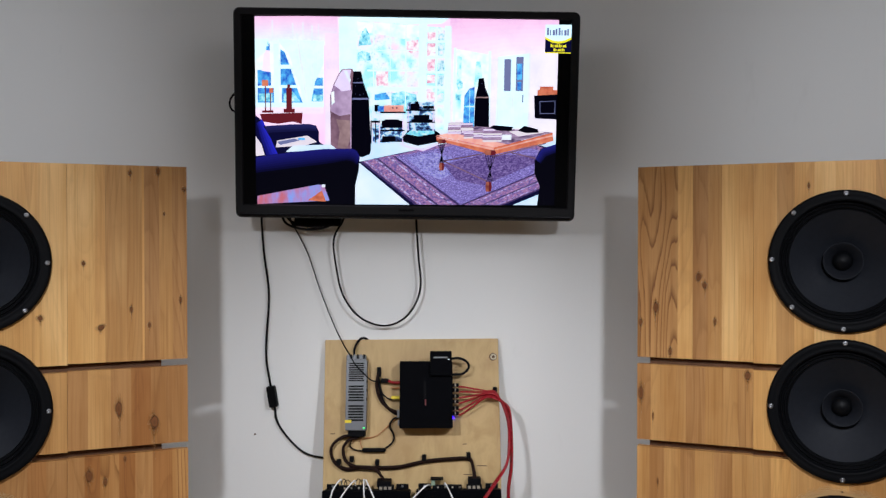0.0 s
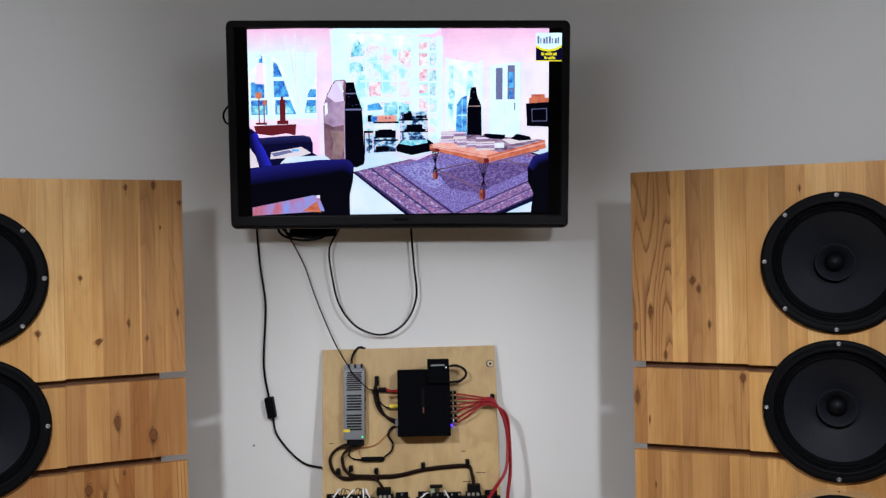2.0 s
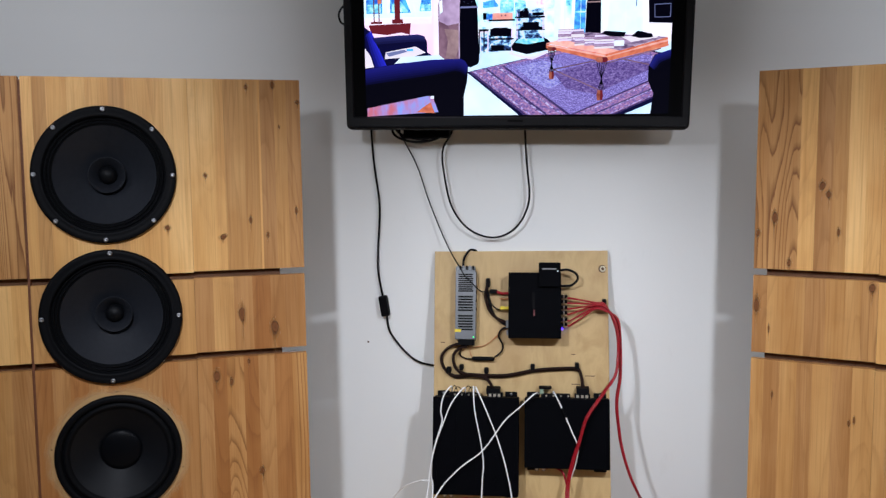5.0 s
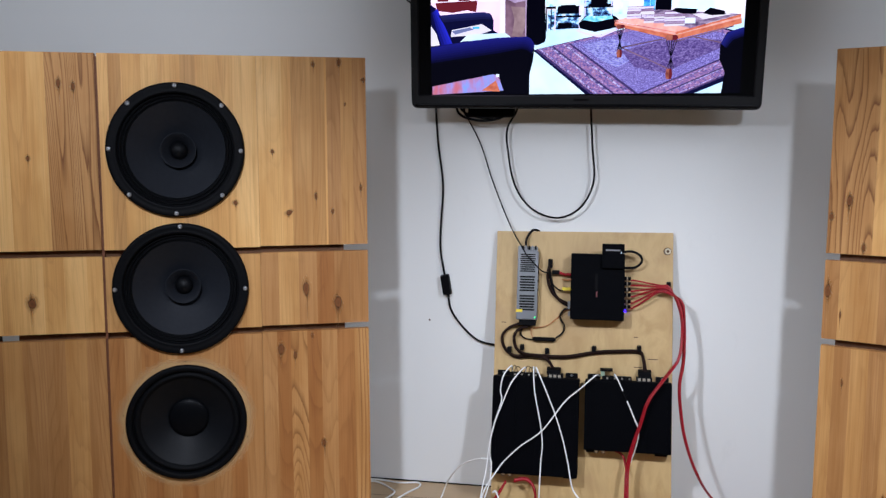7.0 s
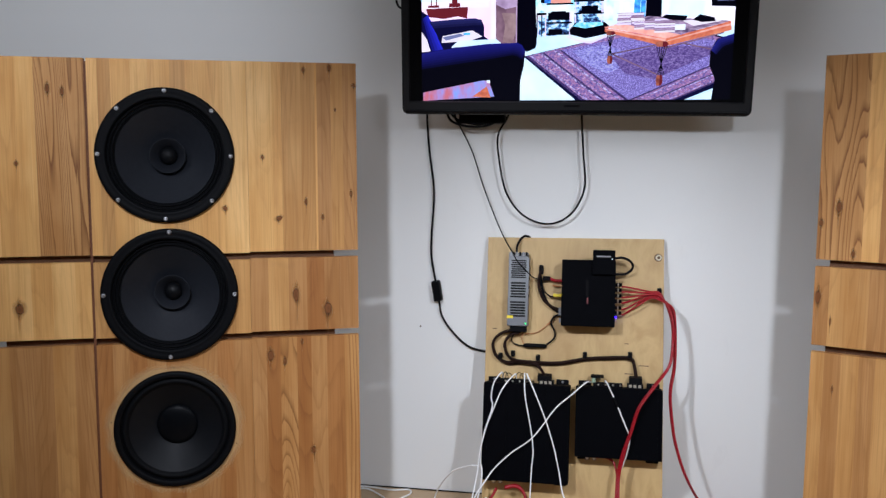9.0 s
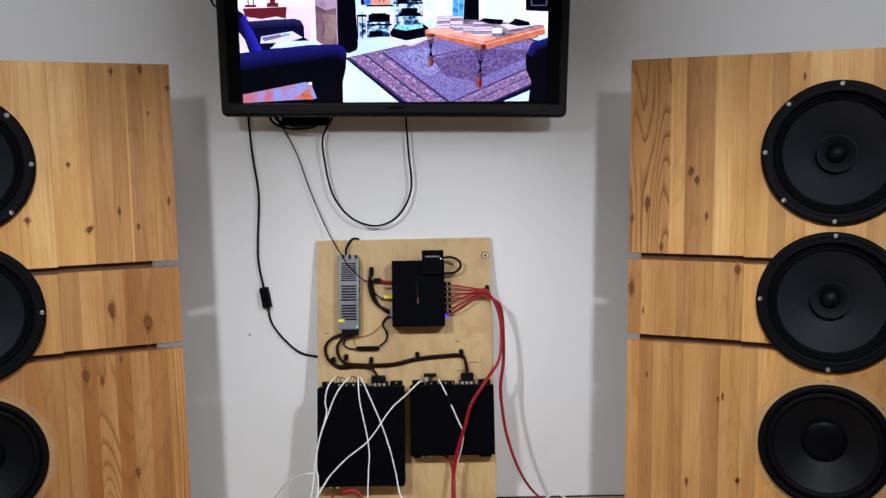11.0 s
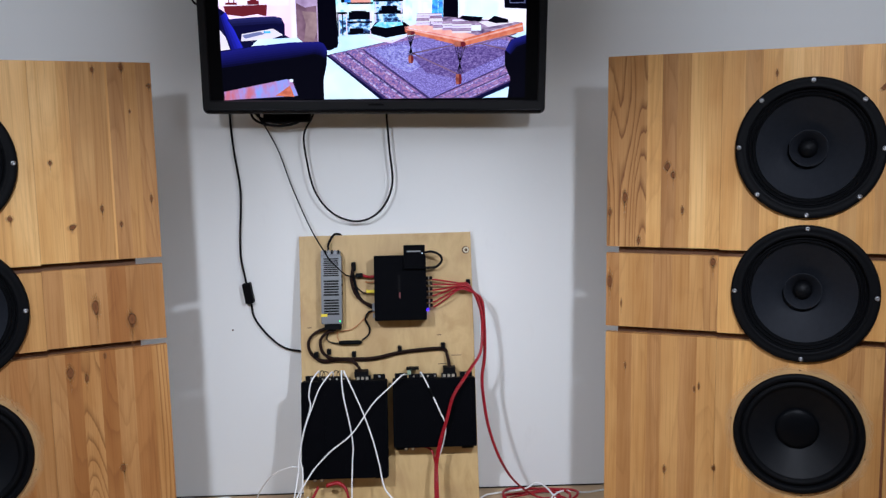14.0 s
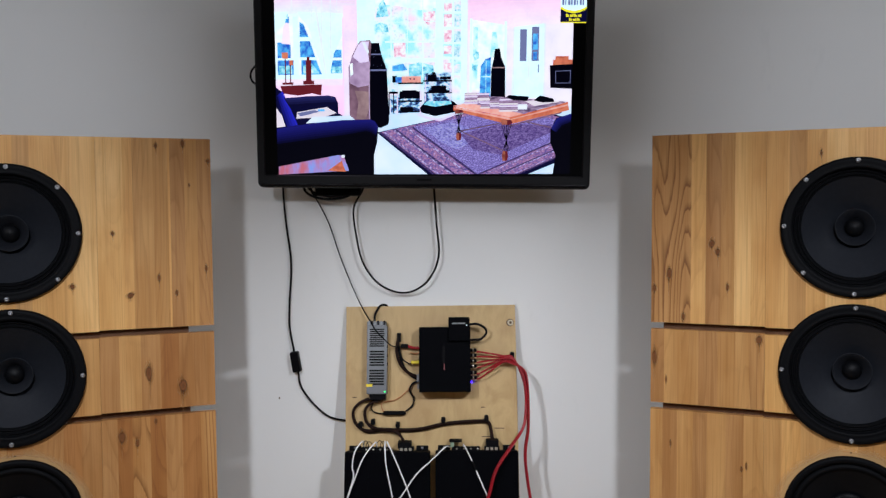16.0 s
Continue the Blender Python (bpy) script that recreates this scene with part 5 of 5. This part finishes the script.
white_lead(hang([(-0.257, 0.404), (-0.276, 0.376), (-0.284, 0.334), (-0.281, 0.302), (-0.303, 0.229), (-0.316, 0.158), (-0.305, 0.093), (-0.318, 0.045)], -0.108) + [(-0.345, -0.13, 0.006), (-0.40, -0.17, 0.004)])
white_lead(hang([(-0.219, 0.402), (-0.251, 0.361), (-0.277, 0.299), (-0.301, 0.232), (-0.318, 0.150), (-0.322, 0.085)], -0.114) + [(-0.336, -0.13, 0.004), (-0.42, -0.24, 0.004)])
white_lead(hang([(-0.192, 0.402), (-0.187, 0.337), (-0.170, 0.244), (-0.163, 0.179), (-0.167, 0.122), (-0.161, 0.042)], -0.108) + [(-0.15, -0.14, 0.004), (-0.10, -0.24, 0.004)])
white_lead(hang([(-0.184, 0.402), (-0.150, 0.329), (-0.125, 0.264), (-0.103, 0.191), (-0.082, 0.103), (-0.055, 0.069), (0.028, 0.028)], -0.112) + [(0.075, -0.13, 0.006), (0.16, -0.18, 0.004)])
white_lead([(-0.005, -0.064, 0.378)] + flat([(-0.019, 0.389), (-0.060, 0.350), (-0.103, 0.309), (-0.164, 0.223), (-0.231, 0.168), (-0.295, 0.099), (-0.320, 0.061)], -0.112) + [(-0.315, -0.13, 0.012), (-0.28, -0.20, 0.004)])
white_lead([(0.034, -0.066, 0.376)] + flat([(0.036, 0.391), (0.053, 0.357), (0.066, 0.328), (0.089, 0.273), (0.104, 0.232), (0.096, 0.178), (0.076, 0.113), (0.074, 0.060)], -0.094) + [(0.09, -0.12, 0.006), (0.15, -0.22, 0.004)])
white_lead([(-0.295, -0.075, 0.060), (-0.283, -0.085, 0.062), (-0.262, -0.10, 0.035), (-0.255, -0.13, 0.004), (-0.24, -0.22, 0.004)])
white_lead([(-0.32, -0.07, 0.115), (-0.345, -0.08, 0.116), (-0.395, -0.09, 0.100), (-0.435, -0.10, 0.055), (-0.455, -0.12, 0.004), (-0.47, -0.22, 0.004)])


tagged(tube("heat_shrink", flat([(0.0585, 0.346), (0.0615, 0.338), (0.0655, 0.329), (0.070, 0.319)], -0.0945), 0.0034, M_BLACK), "short black heat-shrink sleeve on a white speaker lead", "cable sleeve")
plug = empty("screw_terminal_plug", pose(0, 0, 0), "small pale green screw terminal plug on the amplifier", "plug")
box("body", -0.0035, 0.0075, -0.076, -0.060, 0.3795, 0.393, plain("pale_green_plastic", (0.22, 0.30, 0.20), 0.5), plug, 0.001)
box("clamp", -0.006, 0.030, -0.074, -0.052, 0.3935, 0.399, M_BLACK, plug, 0.002)
for k, (lx, lw) in enumerate(((-0.246, 0.008), (-0.236, 0.010), (-0.206, 0.011), (-0.197, 0.008))):
    tagged(tube("jumper_wire", [(lx - lw, -0.084, 0.378), (lx - lw * 0.8, -0.088, 0.394), (lx, -0.088, 0.403 - 0.003 * (k % 2)), (lx + lw * 0.8, -0.088, 0.393), (lx + lw, -0.084, 0.378)], 0.0011, M_CABLE, steps=5), "thin black jumper wire bent over the terminals", "wire", "jumper wires")


# everything on the board leans with it: what is lower stands further from the wall
NORMAL = Vector((0, -1, SLOPE)).normalized()
PIVOT = Vector((0.01, -2.46, 1.04))


def lean(p):
    """A point of the upright plan, moved onto the leaning board at the same height over its face."""
    way = p - PIVOT
    return PIVOT + way * ((BF - p.y + NORMAL.dot(Vector((0, BOARD_OUT, BOARD_TOP)) - PIVOT)) / NORMAL.dot(way))


def hung(p):
    """The same for cables, which come down to the floor before the board."""
    w = min(1.0, max(0.0, (p.z - 0.03) / 0.09))
    foot = p - Vector((0, 0.16 if -0.34 < p.x < 0.21 else 0.0, 0))
    return lean(p) * w + foot * (1 - w)


for thing in [o for o in scene.objects if o.name not in STANDING and not o.parent]:
    if thing.name.split(".")[0] in ("amplifier", "power_supply", "audio_processor", "receiver_module"):
        at, h = thing.matrix_world.translation, Vector((0, 0, 0.1))
        side = lean(at + Vector((0.1, 0, 0))) - lean(at - Vector((0.1, 0, 0)))
        up = lean(at + h) - lean(at - h) if thing.name[:4] != "ampl" else 2 * (lean(at + h) - lean(at))
        grow = 1.045 if thing.name[:4] == "ampl" else 1.03 if thing.name[:5] == "audio" else 1.0
        m = Matrix((Vector((side.x, 0, 0)) * 5, -NORMAL * side.x * 5, Vector((0, up.y, up.z)) * 5 * grow)).transposed().to_4x4()
        m.translation = lean(at) - (Vector((0, up.y, up.z)) * 0.062 if thing.name[:4] == "ampl" else Vector())
        thing.matrix_world = m
        continue
    for o in (thing, *thing.children_recursive):
        if o.type == "MESH" and not o.name.startswith("floor_coil"):
            basis = o.matrix_basis.copy()
            for v in o.data.vertices:
                v.co = hung(basis @ v.co)
            o.matrix_basis = Matrix()
FL = "thin white speaker lead lying on the floor"
for pts in ([(-0.90, -0.12, 0.004), (-0.76, -0.04, 0.004), (-0.68, -0.020, 0.005), (-0.60, -0.030, 0.004), (-0.545, -0.022, 0.005), (-0.535, -0.05, 0.004), (-0.56, -0.10, 0.004), (-0.60, -0.2, 0.004)],
            [(-0.86, -0.20, 0.004), (-0.74, -0.10, 0.004), (-0.68, -0.05, 0.011), (-0.62, -0.075, 0.004), (-0.60, -0.12, 0.004), (-0.66, -0.24, 0.004)],
            [(0.17, -0.16, 0.005), (0.21, -0.09, 0.012), (0.25, -0.06, 0.008), (0.33, -0.10, 0.036), (0.37, -0.06, 0.036), (0.40, -0.09, 0.030), (0.43, -0.17, 0.004)],
            [(0.36, -0.21, 0.004), (0.43, -0.10, 0.022), (0.52, -0.07, 0.006), (0.60, -0.05, 0.004), (0.72, -0.09, 0.004)]):
    tagged(tube("floor_lead", pts, 0.0026, M_WHITE, steps=7), FL, "cable", "white speaker leads")
tagged(tube("red_cable", [(-1.455, -0.48, 0.80), (-1.44, -0.47, 0.70), (-1.43, -0.47, 0.55), (-1.44, -0.45, 0.30), (-1.46, -0.40, 0.03), (-1.42, -0.34, 0.012)], 0.012, M_RED), "red cable hanging behind the pine speaker", "cable")
